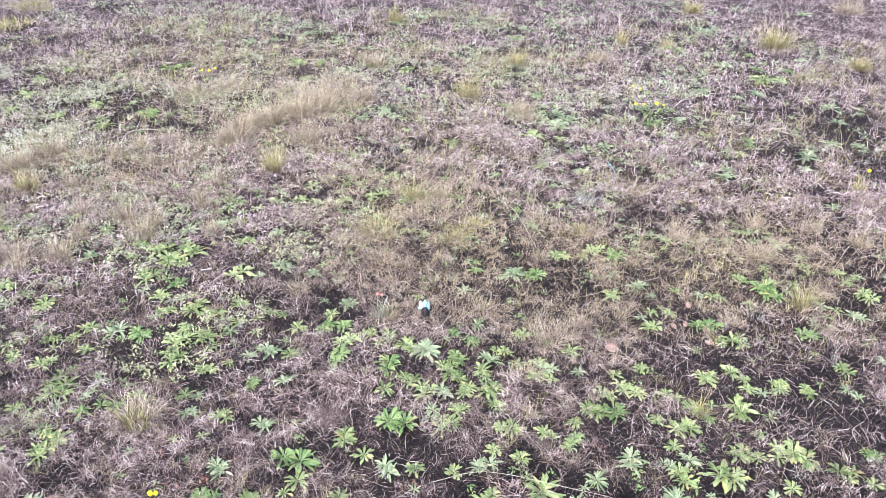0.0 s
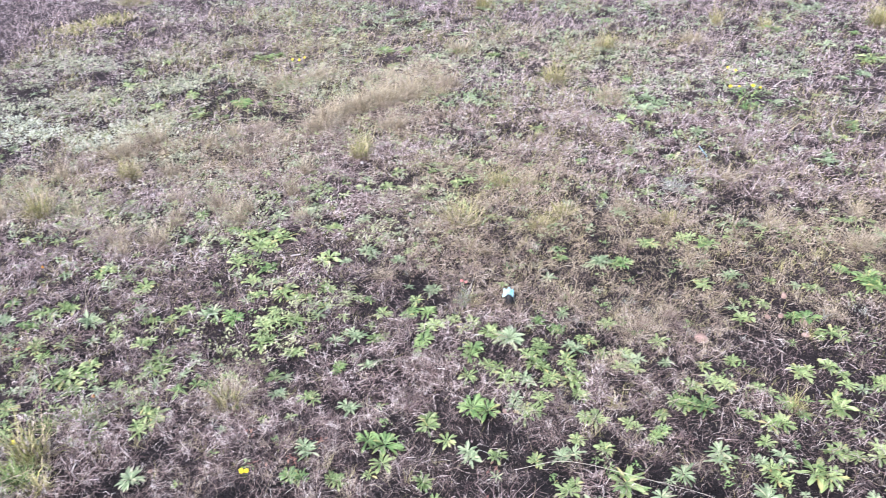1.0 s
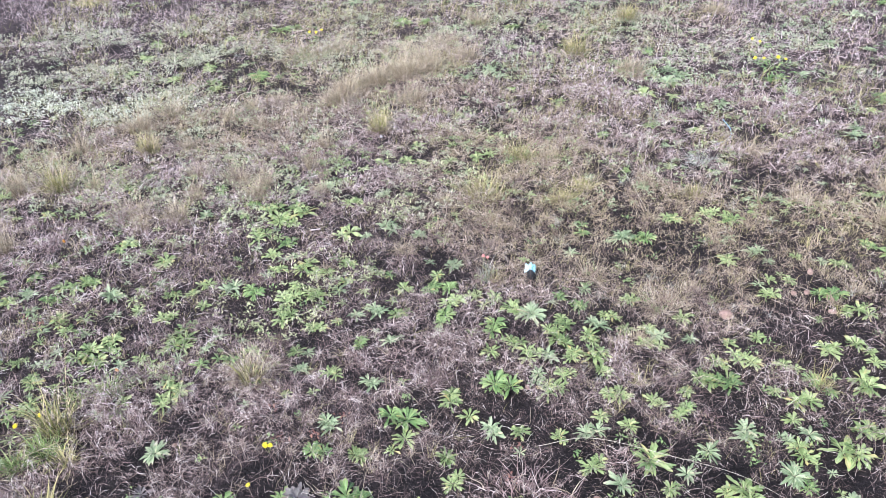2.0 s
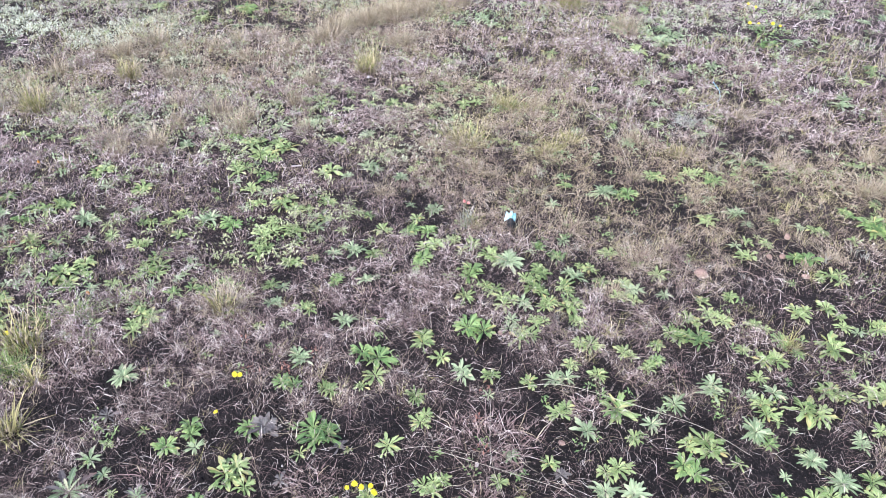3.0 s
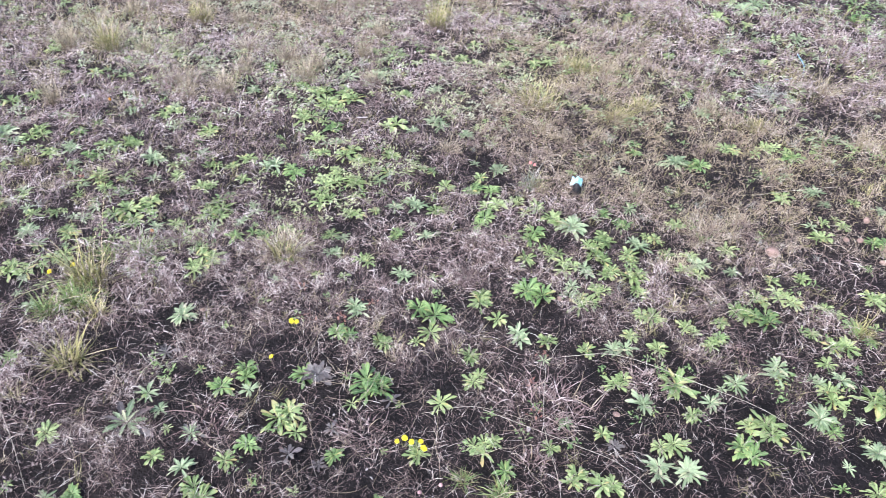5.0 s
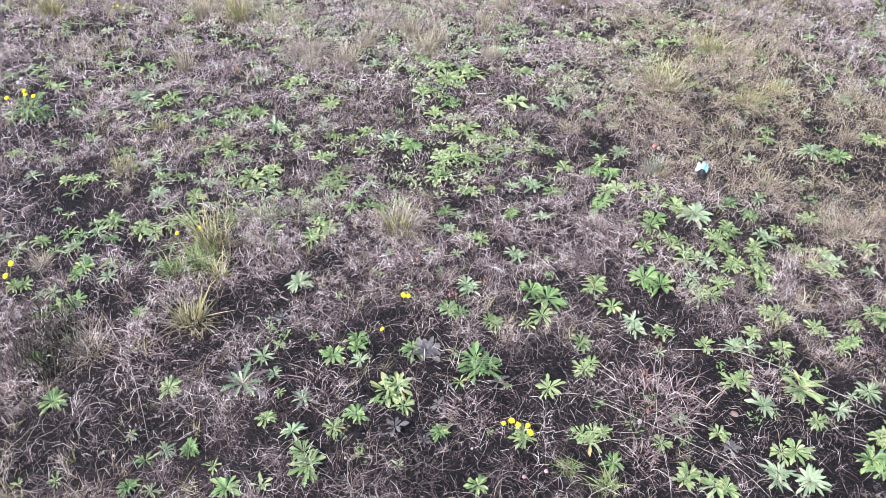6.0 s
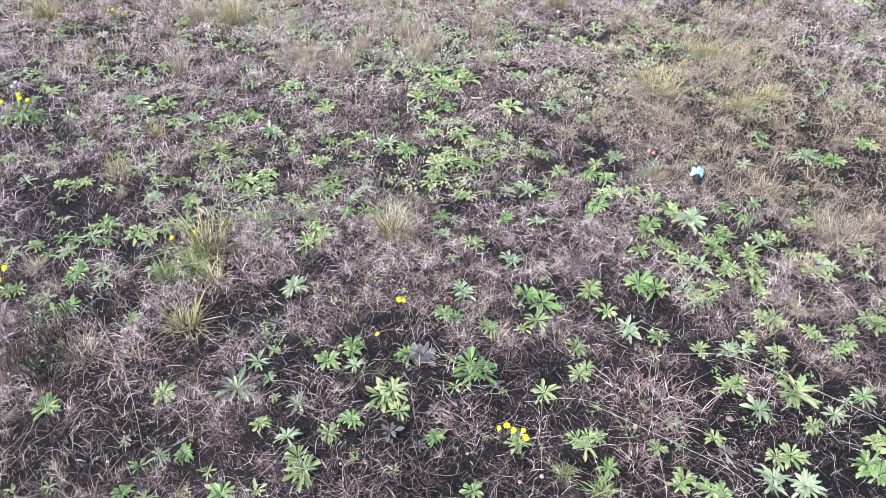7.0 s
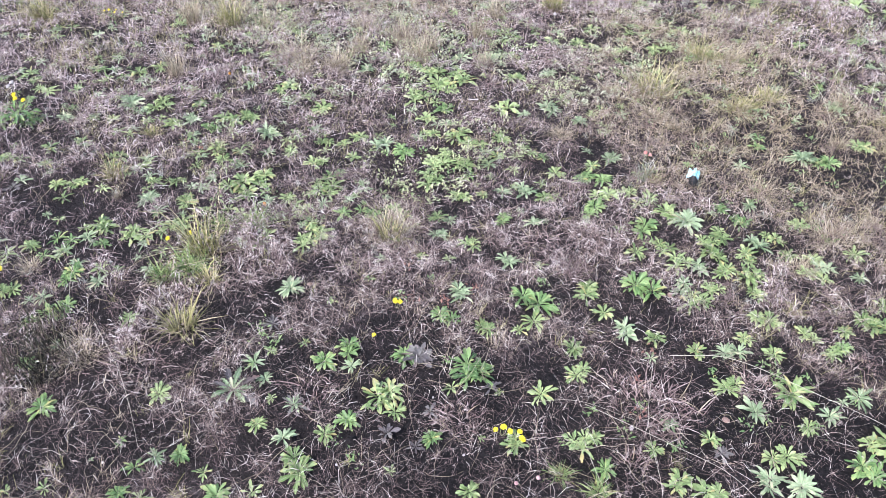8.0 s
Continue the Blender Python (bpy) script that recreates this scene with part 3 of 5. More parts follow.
SILVER_A = [
    (0.236, 2.051, 0.069), (-0.331, 2.114, 0.054),
    (0.596, 1.343, 0.04), (0.82, 1.462, 0.05), (0.846, 1.355, 0.045),
    (-0.584, 0.64, 0.07), (-0.818, 0.461, 0.061), (-0.949, 0.389, 0.017), (-0.734, 0.772, 0.058), (-0.558, 0.906, 0.074), (0.472, 1.032, 0.084),
    (0.231, 1.088, 0.063), (-0.793, 0.805, 0.074), (0.541, 1.051, 0.083), (0.406, 1.215, 0.077), (0.132, 1.276, 0.044), (0.045, 1.336, 0.094), (-1.304, 0.613, 0.054),
    (0.571, 1.284, 0.069), (-0.416, 1.269, 0.096), (-0.862, 1.071, 0.098), (0.903, 1.195, 0.045), (0.316, 1.393, 0.099), (0.628, 1.372, 0.079), (1.037, 1.208, 0.086),
    (0.838, 1.323, 0.092), (0.973, 1.264, 0.089), (-0.692, 1.294, 0.054), (-0.351, 1.454, 0.084), (0.935, 1.355, 0.038), (-1.281, 0.949, 0.07), (-1.381, 0.846, 0.075),
    (0.73, 1.451, 0.097), (0.837, 1.447, 0.065), (0.137, 1.58, 0.098), (1.106, 1.355, 0.085),
]
SILVER_B = [
    (-0.589, 1.469, 0.08), (0.893, 1.477, 0.078), (-1.491, 0.877, 0.071), (-0.592, 1.545, 0.071), (0.161, 1.683, 0.084), (-0.349, 1.652, 0.071), (-1.565, 0.984, 0.077),
    (-1.17, 1.383, 0.074), (-0.502, 1.76, 0.067), (0.49, 1.846, 0.084), (-0.439, 1.793, 0.086), (0.288, 1.866, 0.098), (0.59, 1.844, 0.069), (0.077, 1.879, 0.108),
    (-1.528, 1.22, 0.085), (1.16, 1.802, 0.072), (-0.609, 1.883, 0.079), (-1, 1.823, 0.101), (1.464, 1.829, 0.057), (-0.241, 2.11, 0.084), (-1.401, 1.703, 0.107),
    (0.168, 2.266, 0.078), (1.593, 2.014, 0.064), (-0.42, 2.276, 0.08), (-1.723, 1.663, 0.09), (-0.618, 2.235, 0.064), (0.865, 2.31, 0.068), (0.35, 2.399, 0.111),
    (-0.546, 2.311, 0.117), (0.822, 2.367, 0.087), (1.482, 2.203, 0.065), (1.046, 2.352, 0.068),
]
SILVER_C = [
    (-2.179, 1.477, 0.094), (1.6, 2.277, 0.094), (-2.039, 1.674, 0.111), (-1.341, 2.295, 0.1), (-0.652, 2.565, 0.093), (0.411, 2.779, 0.077), (-1.033, 2.549, 0.146),
    (-0.927, 2.603, 0.136), (1.129, 2.939, 0.075), (0.497, 3.173, 0.097), (-2.426, 2.187, 0.087), (-2.581, 2.05, 0.076), (1.76, 3.16, 0.136), (1.33, 3.405, 0.15),
    (1.232, 3.525, 0.112), (0.762, 3.694, 0.113), (1.75, 3.583, 0.12), (1.793, 3.727, 0.172), (0.503, 3.92, 0.188), (-0.575, 3.893, 0.143), (-0.39, 3.938, 0.143),
    (0.558, 4.032, 0.196), (1.973, 3.917, 0.147), (0.424, 4.076, 0.156), (2.114, 3.909, 0.159), (-0.469, 4.017, 0.194), (1.196, 4.13, 0.126), (2.1, 4.317, 0.2),
    (1.605, 4.557, 0.135), (2.27, 4.455, 0.114), (1.388, 4.613, 0.178), (1.729, 4.637, 0.148),
]
SILVER_D = [
    (-0.82, 4.695, 0.151), (1.616, 5.156, 0.179), (-0.805, 5.166, 0.163), (2.159, 5.362, 0.167), (0.611, 5.476, 0.132), (-1.657, 5.148, 0.183), (-1.434, 5.231, 0.211),
    (-1.054, 5.363, 0.214), (-1.304, 5.433, 0.172), (-0.715, 5.79, 0.18), (1.639, 6.015, 0.15), (2.491, 6.613, 0.202),
]
PURPLE_A = [
    (-0.287, 0.755, 0.057), (-0.367, 0.757, 0.075), (-0.304, 0.864, 0.054), (-0.199, 0.996, 0.058), (0.362, 1.06, 0.055), (-0.415, 1.011, 0.095), (-0.829, 0.938, 0.076), (-1.995, 1.072, 0.071),
]
LIME = LIME_A + LIME_B + LIME_C + LIME_D + LIME_E + LIME_F + LIME_G
GREEN = GREEN_A + GREEN_B + GREEN_C
SILVER = SILVER_A + SILVER_B + SILVER_C + SILVER_D
PURPLE = PURPLE_A

def under_rosette(x, y):
    """True where a rosette spreads its leaves."""
    hit = np.zeros(len(x), bool)
    for cx, cy, across in LIME + GREEN + SILVER + PURPLE:
        hit |= (x - cx) ** 2 + (y - cy) ** 2 < (0.46 * across) ** 2
    return hit


def field_points(rng, count, near, far, power):
    """Places over the field that the path looks across, thinner with distance from its foot."""
    u = rng.uniform(0, 1, count)
    e = 2.0 - power
    r = (near ** e + u * (far ** e - near ** e)) ** (1 / e)
    a = rng.uniform(radians(-41), radians(84), count)
    ok = (a < radians(44)) | (r < 4.4) & (a < radians(68)) | (r < 2.2)
    a = a + rng.normal(0, 0.035, count) + 0.1 * (lattice(r, np.full(count, 3.0), 0.4, 1) - 0.5)
    x, y = 0.33 - r * np.sin(a), -0.2 + r * np.cos(a)
    return x[ok], y[ok]


rng = np.random.default_rng(7)


def clumped(x, y):
    """True where a place falls in a clump of straw, not in the gaps between clumps."""
    near = np.hypot(x - 0.3, y + 0.2)
    step = 0.42 * lattice(x, y, 0.024, 2) + 0.3 * lattice(x, y, 0.055, 0) + 0.18 * lattice(x, y, 0.11, 1) + 0.1 * lattice(x, y, 0.3, 3)
    share = np.clip((step - np.interp(near, [0.96, 1.79, 3.17, 4.4], [0.27, 0.4, 0.43, 0.37])) * np.interp(near, [1.2, 2.4], [5.0, 10.0]), 0.06, 1)
    return rng.uniform(0, 1, len(x)) < share


def straw_cover(name, label, count, near, far, power, length, width, rise, keep, mat, k=4, curl=0.5, matted=True):
    x, y = field_points(rng, count, near, far, power)
    ok = rng.uniform(0, 1, len(x)) > np.maximum(bareness(x, y) * keep, under_rosette(x, y) * 0.9)
    if matted:
        ok &= clumped(x, y)
    x, y = x[ok], y[ok]
    n = len(x)
    size = np.clip(np.hypot(x, y) / 2.0, 1.0, 2.4)
    pts, w, side = lying_stems(rng, x, y, rng.uniform(*length, n) * size ** 0.4, rng.uniform(*width, n) * size ** 0.8, rng.gamma(2.0, rise / 2.0, n), k, curl)
    return tagged(new(name, ribbons(name, pts, w, side, mat, tan_share(x, y))), label, "dry grass", kind="stuff")


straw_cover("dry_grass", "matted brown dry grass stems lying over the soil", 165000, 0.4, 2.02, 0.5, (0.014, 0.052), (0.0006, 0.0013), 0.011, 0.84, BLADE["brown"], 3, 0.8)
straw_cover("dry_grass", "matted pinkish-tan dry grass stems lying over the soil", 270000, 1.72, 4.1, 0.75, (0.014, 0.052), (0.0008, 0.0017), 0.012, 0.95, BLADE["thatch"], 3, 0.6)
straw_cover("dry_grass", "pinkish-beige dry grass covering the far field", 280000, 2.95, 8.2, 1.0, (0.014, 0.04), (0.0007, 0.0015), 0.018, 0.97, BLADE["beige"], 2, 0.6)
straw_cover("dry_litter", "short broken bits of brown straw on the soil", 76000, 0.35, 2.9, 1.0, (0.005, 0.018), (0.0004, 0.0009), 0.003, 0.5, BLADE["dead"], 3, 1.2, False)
straw_cover("pale_stems", "long thin pale dry stems tangled over the weeds", 4500, 0.4, 5.5, 1.1, (0.06, 0.16), (0.0007, 0.0013), 0.03, 0.6, BLADE["straw"], 6, 0.8)


straw_cover("curled_roots", "pale curled rootlets and forked dry stems on soil", 4000, 0.35, 2.66, 0.8, (0.012, 0.034), (0.0004, 0.0008), 0.006, 0.3, BLADE["dead"], 5, 1.5, False)


def outlying_straw(count):
    """The coarser, thinner straw of the field around and behind the path."""
    far = np.random.default_rng(23)
    r, a = 6.5 * np.sqrt(far.uniform(0.004, 1, count)), far.uniform(-np.pi, np.pi, count)
    inside = (a > radians(-39)) & ((a < radians(44)) | (r < 4.4) & (a < radians(68)) | (r < 2.2) & (a < radians(84)))
    x, y = 0.33 - r * np.sin(a), -0.2 + r * np.cos(a)
    clump = 0.5 * lattice(x, y, 0.12, 2) + 0.5 * lattice(x, y, 0.4, 1)
    ok = ~inside & (far.uniform(0, 1, count) < np.clip((clump - 0.36) * 5, 0.1, 1))
    x, y = x[ok], y[ok]
    n = len(x)
    pts, w, side = lying_stems(far, x, y, far.uniform(0.04, 0.1, n), far.uniform(0.003, 0.006, n), far.gamma(2.0, 0.008, n), 2, 0.6)
    return tagged(new("dry_grass", ribbons("dry_grass", pts, w, side, BLADE["beige"], tan_share(x, y))), "loose beige straw scattered over the rest of the field", "dry grass", kind="stuff")


outlying_straw(60000)


def standing(name, label, count, near, far, power, tall, mat, patchy=False):
    """Short blades that stand up out of the straw."""
    x, y = field_points(rng, count, near, far, power)
    ok = rng.uniform(0, 1, len(x)) > np.maximum(bareness(x, y), under_rosette(x, y) * 0.8)
    clump = 0.55 * lattice(x, y, 0.3, 2) + 0.45 * lattice(x, y, 0.13, 3)
    off = np.clip((np.hypot(x, y) - 2.4) / 0.9, 0, 1)
    if not patchy:
        ok &= clumped(x, y)
        ok &= rng.uniform(0, 1, len(x)) < 1 - off * np.clip((0.56 - clump) * 7, 0, 0.92)
    else:
        lush = 0.4 * lattice(x, y, 0.8, 1) + 0.5 * lattice(x, y, 0.2, 2) - 0.02 * x + 0.22 * tan_share(x, y)
        ok &= rng.uniform(0, 1, len(x)) < np.clip((lush - 0.4) * 5, 0.05, 1)
    x, y, grown = x[ok], y[ok], 1 + (off * clump)[ok] * 1.6
    n = len(x)
    size = np.clip(np.hypot(x, y) / 2.4, 0.8, 2.2)
    h = rng.uniform(*tall, n) * size ** 0.6 * grown
    az = rng.uniform(0, 2 * np.pi, n)
    t = np.linspace(0, 1, 3)[None, :]
    lean = (rng.uniform(0.2, 1.3, n) * h)[:, None]
    px, py = x[:, None] + np.cos(az)[:, None] * lean * t ** 1.7, y[:, None] + np.sin(az)[:, None] * lean * t ** 1.7
    pz = land(x, y)[:, None] + h[:, None] * t * (1 - 0.25 * t)
    w = (rng.uniform(0.0007, 0.0014, n) * size ** 0.8)[:, None] * np.array([[1.0, 0.8, 0.2]])
    sd = np.column_stack([-np.sin(az + 0.6), np.cos(az + 0.6), np.zeros(n)])
    return tagged(new(name, ribbons(name, np.stack([px, py, pz], axis=2), w, sd, mat, tan_share(x, y))), label, "dry grass", kind="stuff")


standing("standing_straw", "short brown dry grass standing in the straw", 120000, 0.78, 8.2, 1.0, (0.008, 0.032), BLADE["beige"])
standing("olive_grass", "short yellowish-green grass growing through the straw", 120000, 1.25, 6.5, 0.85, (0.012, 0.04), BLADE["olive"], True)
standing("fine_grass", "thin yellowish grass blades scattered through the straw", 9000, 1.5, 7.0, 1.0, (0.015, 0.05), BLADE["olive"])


def loose_fans(name, label, count, near, far, power, blades, tall, mat):
    """Small open tufts: straight thin blades that spread from one foot."""
    x, y = field_points(rng, count, near, far, power)
    ok = rng.uniform(0, 1, len(x)) > np.maximum(0.9 * bareness(x, y), under_rosette(x, y))
    ok &= rng.uniform(0, 1, len(x)) < np.clip((lattice(x, y, 0.35, 2) - 0.2) * 2.5, 0.1, 1)
    x, y = x[ok], y[ok]
    big = rng.uniform(0.6, 1.25, len(x))
    heading = rng.uniform(0, 2 * np.pi, len(x))
    x, y, big, heading = (np.repeat(v, blades) for v in (x, y, big, heading))
    n = len(x)
    far_size = np.clip(np.hypot(x, y) / 2.0, 1.0, 2.0)
    x, y = x + rng.normal(0, 0.006, n) * far_size, y + rng.normal(0, 0.006, n) * far_size
    az = heading + rng.normal(0, 1.5, n)
    reach = rng.uniform(*tall, n) * big * far_size ** 0.3
    steep = np.clip(rng.normal(0.75, 0.35, n), 0.08, 1.5)
    t = np.linspace(0, 1, 3)[None, :]
    out = (np.cos(steep) * reach)[:, None] * t
    px, py = x[:, None] + np.cos(az)[:, None] * out, y[:, None] + np.sin(az)[:, None] * out
    pz = land(x, y)[:, None] + 0.003 + (np.sin(steep) * reach)[:, None] * t * (1 - rng.uniform(0.0, 0.4, n)[:, None] * t)
    w = (rng.uniform(0.0006, 0.0012, n) * far_size ** 0.8)[:, None] * np.array([[1.0, 0.85, 0.3]])
    sd = np.column_stack([-np.sin(az), np.cos(az), rng.uniform(-0.4, 0.4, n)])
    return tagged(new(name, ribbons(name, np.stack([px, py, pz], axis=2), w, sd, mat, tan_share(x, y))), label, "dry grass", kind="stuff")


loose_fans("straw_tuft_patch", "small open tufts of brown straw in the field", 1500, 0.6, 2.2, 0.6, 13, (0.02, 0.055), BLADE["brown"])
loose_fans("straw_tuft_patch", "small open tufts of thin tan straw in the field", 2600, 1.3, 4.2, 0.8, 14, (0.02, 0.06), BLADE["straw"])
loose_fans("olive_tuft_patch", "small open tufts of yellowish-olive grass in the straw", 2200, 1.1, 5.0, 0.8, 12, (0.02, 0.055), BLADE["olive"])
loose_fans("sage_tuft_patch", "small open tufts of thin grey-green blades in straw", 900, 1.8, 5.5, 0.9, 14, (0.015, 0.045), BLADE["grey"])


# crumbs of soil
def crumbs(count):
    x, y = field_points(rng, count, 0.35, 3.35, 1.2)
    b = bareness(x, y)
    ok = rng.uniform(0, 1, len(x)) < 0.3 + b
    x, y = x[ok], y[ok]
    n = len(x)
    o = np.array([[1, 0, 0], [0, 1, 0], [-1, 0, 0], [0, -1, 0], [0, 0, 0.8], [0, 0, -0.6]], float)
    f = np.array([[0, 1, 4], [1, 2, 4], [2, 3, 4], [3, 0, 4], [1, 0, 5], [2, 1, 5], [3, 2, 5], [0, 3, 5]])
    s = rng.gamma(2.0, 0.0014, n) + 0.0012
    v = o[None] * (s[:, None, None] * rng.uniform(0.6, 1.3, (n, 6, 1)))
    a = rng.uniform(0, 6.28, n)
    vx = v[:, :, 0] * np.cos(a)[:, None] - v[:, :, 1] * np.sin(a)[:, None] + x[:, None]
    vy = v[:, :, 0] * np.sin(a)[:, None] + v[:, :, 1] * np.cos(a)[:, None] + y[:, None]
    vz = v[:, :, 2] + (land(x, y) + 0.3 * s)[:, None]
    faces = (f[None] + (np.arange(n) * 6)[:, None, None]).reshape(-1, 3)
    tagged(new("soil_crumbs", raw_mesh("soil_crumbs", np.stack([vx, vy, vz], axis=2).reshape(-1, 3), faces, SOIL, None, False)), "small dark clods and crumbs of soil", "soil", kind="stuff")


crumbs(12500)


# ---- leaves and rosettes ----
def leaf_arrays(length, width, droop, lift, fold, wave, phase, widest=0.66, rows=7, cols=5):
    """One leaf along +x from the origin: narrow foot, broad rounded end, folded along its rib."""
    t = np.linspace(0, 1, rows)
    shape = np.sin(np.pi * np.clip(t, 0, 1) ** (np.log(0.5) / np.log(widest))) ** 0.55
    half = width * 0.5 * np.maximum(shape, np.array([0.2] + [0.16] * (rows - 2) + [0.26]))
    ang = lift - (lift + droop) * t ** 1.3
    ds = length / (rows - 1)
    cx = np.concatenate([[0], np.cumsum(np.cos(ang[1:]) * ds)])
    cz = np.concatenate([[0], np.cumsum(np.sin(ang[1:]) * ds)])
    across = np.linspace(-1.0, 1.0, cols)
    ragged = 1 + 0.2 * np.sin(np.arange(rows)[:, None] * 2.6 + phase * 3 + across[None, :] * 1.7) * (np.abs(across)[None, :] > 0.6)
    sway = 0.14 * width * np.sin(t * 2.4 + phase)
    x = np.repeat(cx[:, None], cols, axis=1)
    y = half[:, None] * across[None, :] * ragged + (sway - sway[0])[:, None]
    z = cz[:, None] + np.abs(across)[None, :] * half[:, None] * fold + wave * half[:, None] * np.abs(across)[None, :] * np.sin(t[:, None] * 9 + phase + across[None, :] * 2)
    tw = 0.5 * np.sin(phase * 1.7) * t[:, None]
    y, z = y * np.cos(tw) - (z - cz[:, None]) * np.sin(tw), cz[:, None] + y * np.sin(tw) + (z - cz[:, None]) * np.cos(tw)
    v = np.stack([x, y, z], axis=2).reshape(-1, 3)
    i = np.arange((rows - 1) * (cols - 1))
    r = (i // (cols - 1)) * cols + i % (cols - 1)
    f = np.column_stack([r, r + 1, r + cols + 1, r + cols])
    u = np.broadcast_to((across * 0.5 + 0.5)[None, :], (rows, cols))
    return v, f, np.stack([u, np.repeat(t[:, None], cols, axis=1)], axis=2).reshape(-1, 2)


def turned(v, az, base=(0, 0, 0)):
    c, s = np.cos(az), np.sin(az)
    return np.column_stack([v[:, 0] * c - v[:, 1] * s + base[0], v[:, 0] * s + v[:, 1] * c + base[1], v[:, 2] + base[2]])


def joined(pieces):
    """Leaves (v, f, uv) as one set of arrays."""
    at = np.cumsum([0] + [len(v) for v, f, uv in pieces[:-1]])
    return np.vstack([p[0] for p in pieces]), np.vstack([p[1] + k for p, k in zip(pieces, at)]), np.vstack([p[2] for p in pieces])


def rosette_leaves(r, form, size, far=False):
    """The leaves of a rosette one metre across: long low outer leaves, and the short steep ones of its heart. Large plants have several crowns."""
    outer, heart = [], []
    crowns, count, big = {"small": (1, r.randint(13, 17), 1.0), "medium": (1, r.randint(*form["count"]), 1.0),
                          "large": (r.choice(form["crowns"]), r.randint(*form["count"]) + 26, 0.84)}[size]
    count //= crowns
    ca = r.uniform(0, 6.283)
    for k in range(crowns):
        off = 0.0 if crowns == 1 else r.uniform(0.1, 0.2)
        ox, oy = off * math.cos(ca + 6.283 * k / crowns), off * math.sin(ca + 6.283 * k / crowns)
        one = big * r.uniform(0.75, 1.1) if crowns > 1 else 1.0
        for i in range(count):
            ring = i / count
            az = i * 2.39996 + r.uniform(-0.55, 0.55)
            length = (0.5 - 0.3 * ring ** 1.2) * r.uniform(0.7, 1.14) * one
            width = length * form["slim"] * r.uniform(0.85, 1.15) * (1 + 0.35 * ring)
            lift = radians(form["lift"] * r.uniform(0.3, 1.4) + 52 * ring * r.uniform(0.7, 1.15))
            droop = radians(form["droop"]) * (1 - 0.7 * ring) * r.uniform(-0.2, 1.8)
            low = ring < 0.45 and not far
            v, f, uv = leaf_arrays(length, width, droop, lift, r.uniform(0.05, 0.45), form["wave"] * r.uniform(0.5, 1.8), r.uniform(0, 6), form["widest"] * r.uniform(0.9, 1.08),
                                   6 if low else 4 if far else 5, 5 if low else 3)
            (outer if low else heart).append((turned(v, az, (ox + 0.03 * math.cos(az), oy + 0.03 * math.sin(az), 0.02 + 0.06 * ring)), f, uv))
    return outer, joined(heart)


FORM = {
    "lime": dict(count=(30, 38), slim=0.225, lift=18, droop=20, wave=0.25, widest=0.79, crowns=(2, 2, 3)),
    "green": dict(count=(32, 40), slim=0.225, lift=26, droop=22, wave=0.28, widest=0.78, crowns=(2, 3, 3)),
    "silver": dict(count=(19, 25), slim=0.19, lift=16, droop=13, wave=0.18, widest=0.62, crowns=(1, 2)),
    "purple": dict(count=(12, 15), slim=0.27, lift=5, droop=8, wave=0.25, widest=0.7, crowns=(1,)),
}
LABEL = {
    "lime": "pale lime-green leafy weed rosette growing in dark soil",
    "green": "bushy mid-green weed rosette growing in the dry grass",
    "silver": "silvery grey-green narrow-leaved weed rosette in dry grass",
    "purple": "flat dull purple-brown weed rosette on bare soil",
}
picker = random.Random(11)
ROSETTES = {(kind, size): [rosette_leaves(picker, FORM[kind], size) for _ in range(6)] for kind in FORM for size in ("small", "medium", "large")}
FAR_FORMS = {kind: [rosette_leaves(picker, FORM[kind], "medium", True)[1] for _ in range(6)] for kind in FORM}
YOUNG_FORMS = {kind: [rosette_leaves(picker, FORM[kind], "small", True)[1] for _ in range(6)] for kind in FORM}
FIRST = {}


FAR = {kind: [] for kind in FORM}


def rosette(kind, x, y, across):
    """A rosette of that width, each leaf a part; those far up the field are kept for the joined patches."""
    size = across * picker.uniform(0.95, 1.12)
    m = (Matrix.Translation((x, y, float(land(x, y)) + 0.002)) @ Matrix.Rotation(picker.uniform(-0.14, 0.14), 4, "X") @ Matrix.Rotation(picker.uniform(-0.14, 0.14), 4, "Y")
         @ Matrix.Rotation(picker.uniform(0, 6.283), 4, "Z") @ Matrix.Diagonal((size, size * picker.uniform(0.88, 1.1), size * picker.uniform(0.85, 1.15), 1)))
    if math.hypot(x - 0.3, y + 0.2) > 3.0:
        plants = max(1, round((across / 0.14) ** 1.2))
        for _ in range(plants):
            s = 0.82 if plants == 1 else 0.12 / across * picker.uniform(0.8, 1.2)
            away = Matrix.Identity(4) if plants == 1 else Matrix.Translation((picker.gauss(0, 0.3), picker.gauss(0, 0.3), 0))
            FAR[kind].append(m @ away @ Matrix.Scale(s, 4))
        return None
    version = picker.randrange(6)
    build = "small" if across < 0.056 else "medium" if across < 0.08 else "large"
    key = (kind, build, version)
    if key in FIRST:
        ob = copy_thing(FIRST[key], Matrix.Identity(4))
        ob.matrix_basis = m
        return ob
    ob = new("weed_rosette")
    outer, heart = ROSETTES[kind, build][version]
    for v, f, uv in outer:
        part("leaf", raw_mesh("leaf", v, f, LEAF[kind], uv), ob)
    v, f, uv = heart
    part("leaf_heart", raw_mesh("leaf_heart", v, f, LEAF[kind], uv), ob)
    ob.matrix_basis = m
    tagged(ob, LABEL[kind], "weed", "rosettes in the field")
    FIRST[key] = ob
    return ob


for kind, rows in (("lime", LIME), ("green", GREEN), ("silver", SILVER), ("purple", PURPLE)):
    for x, y, across in rows:
        rosette(kind, x, y, across)

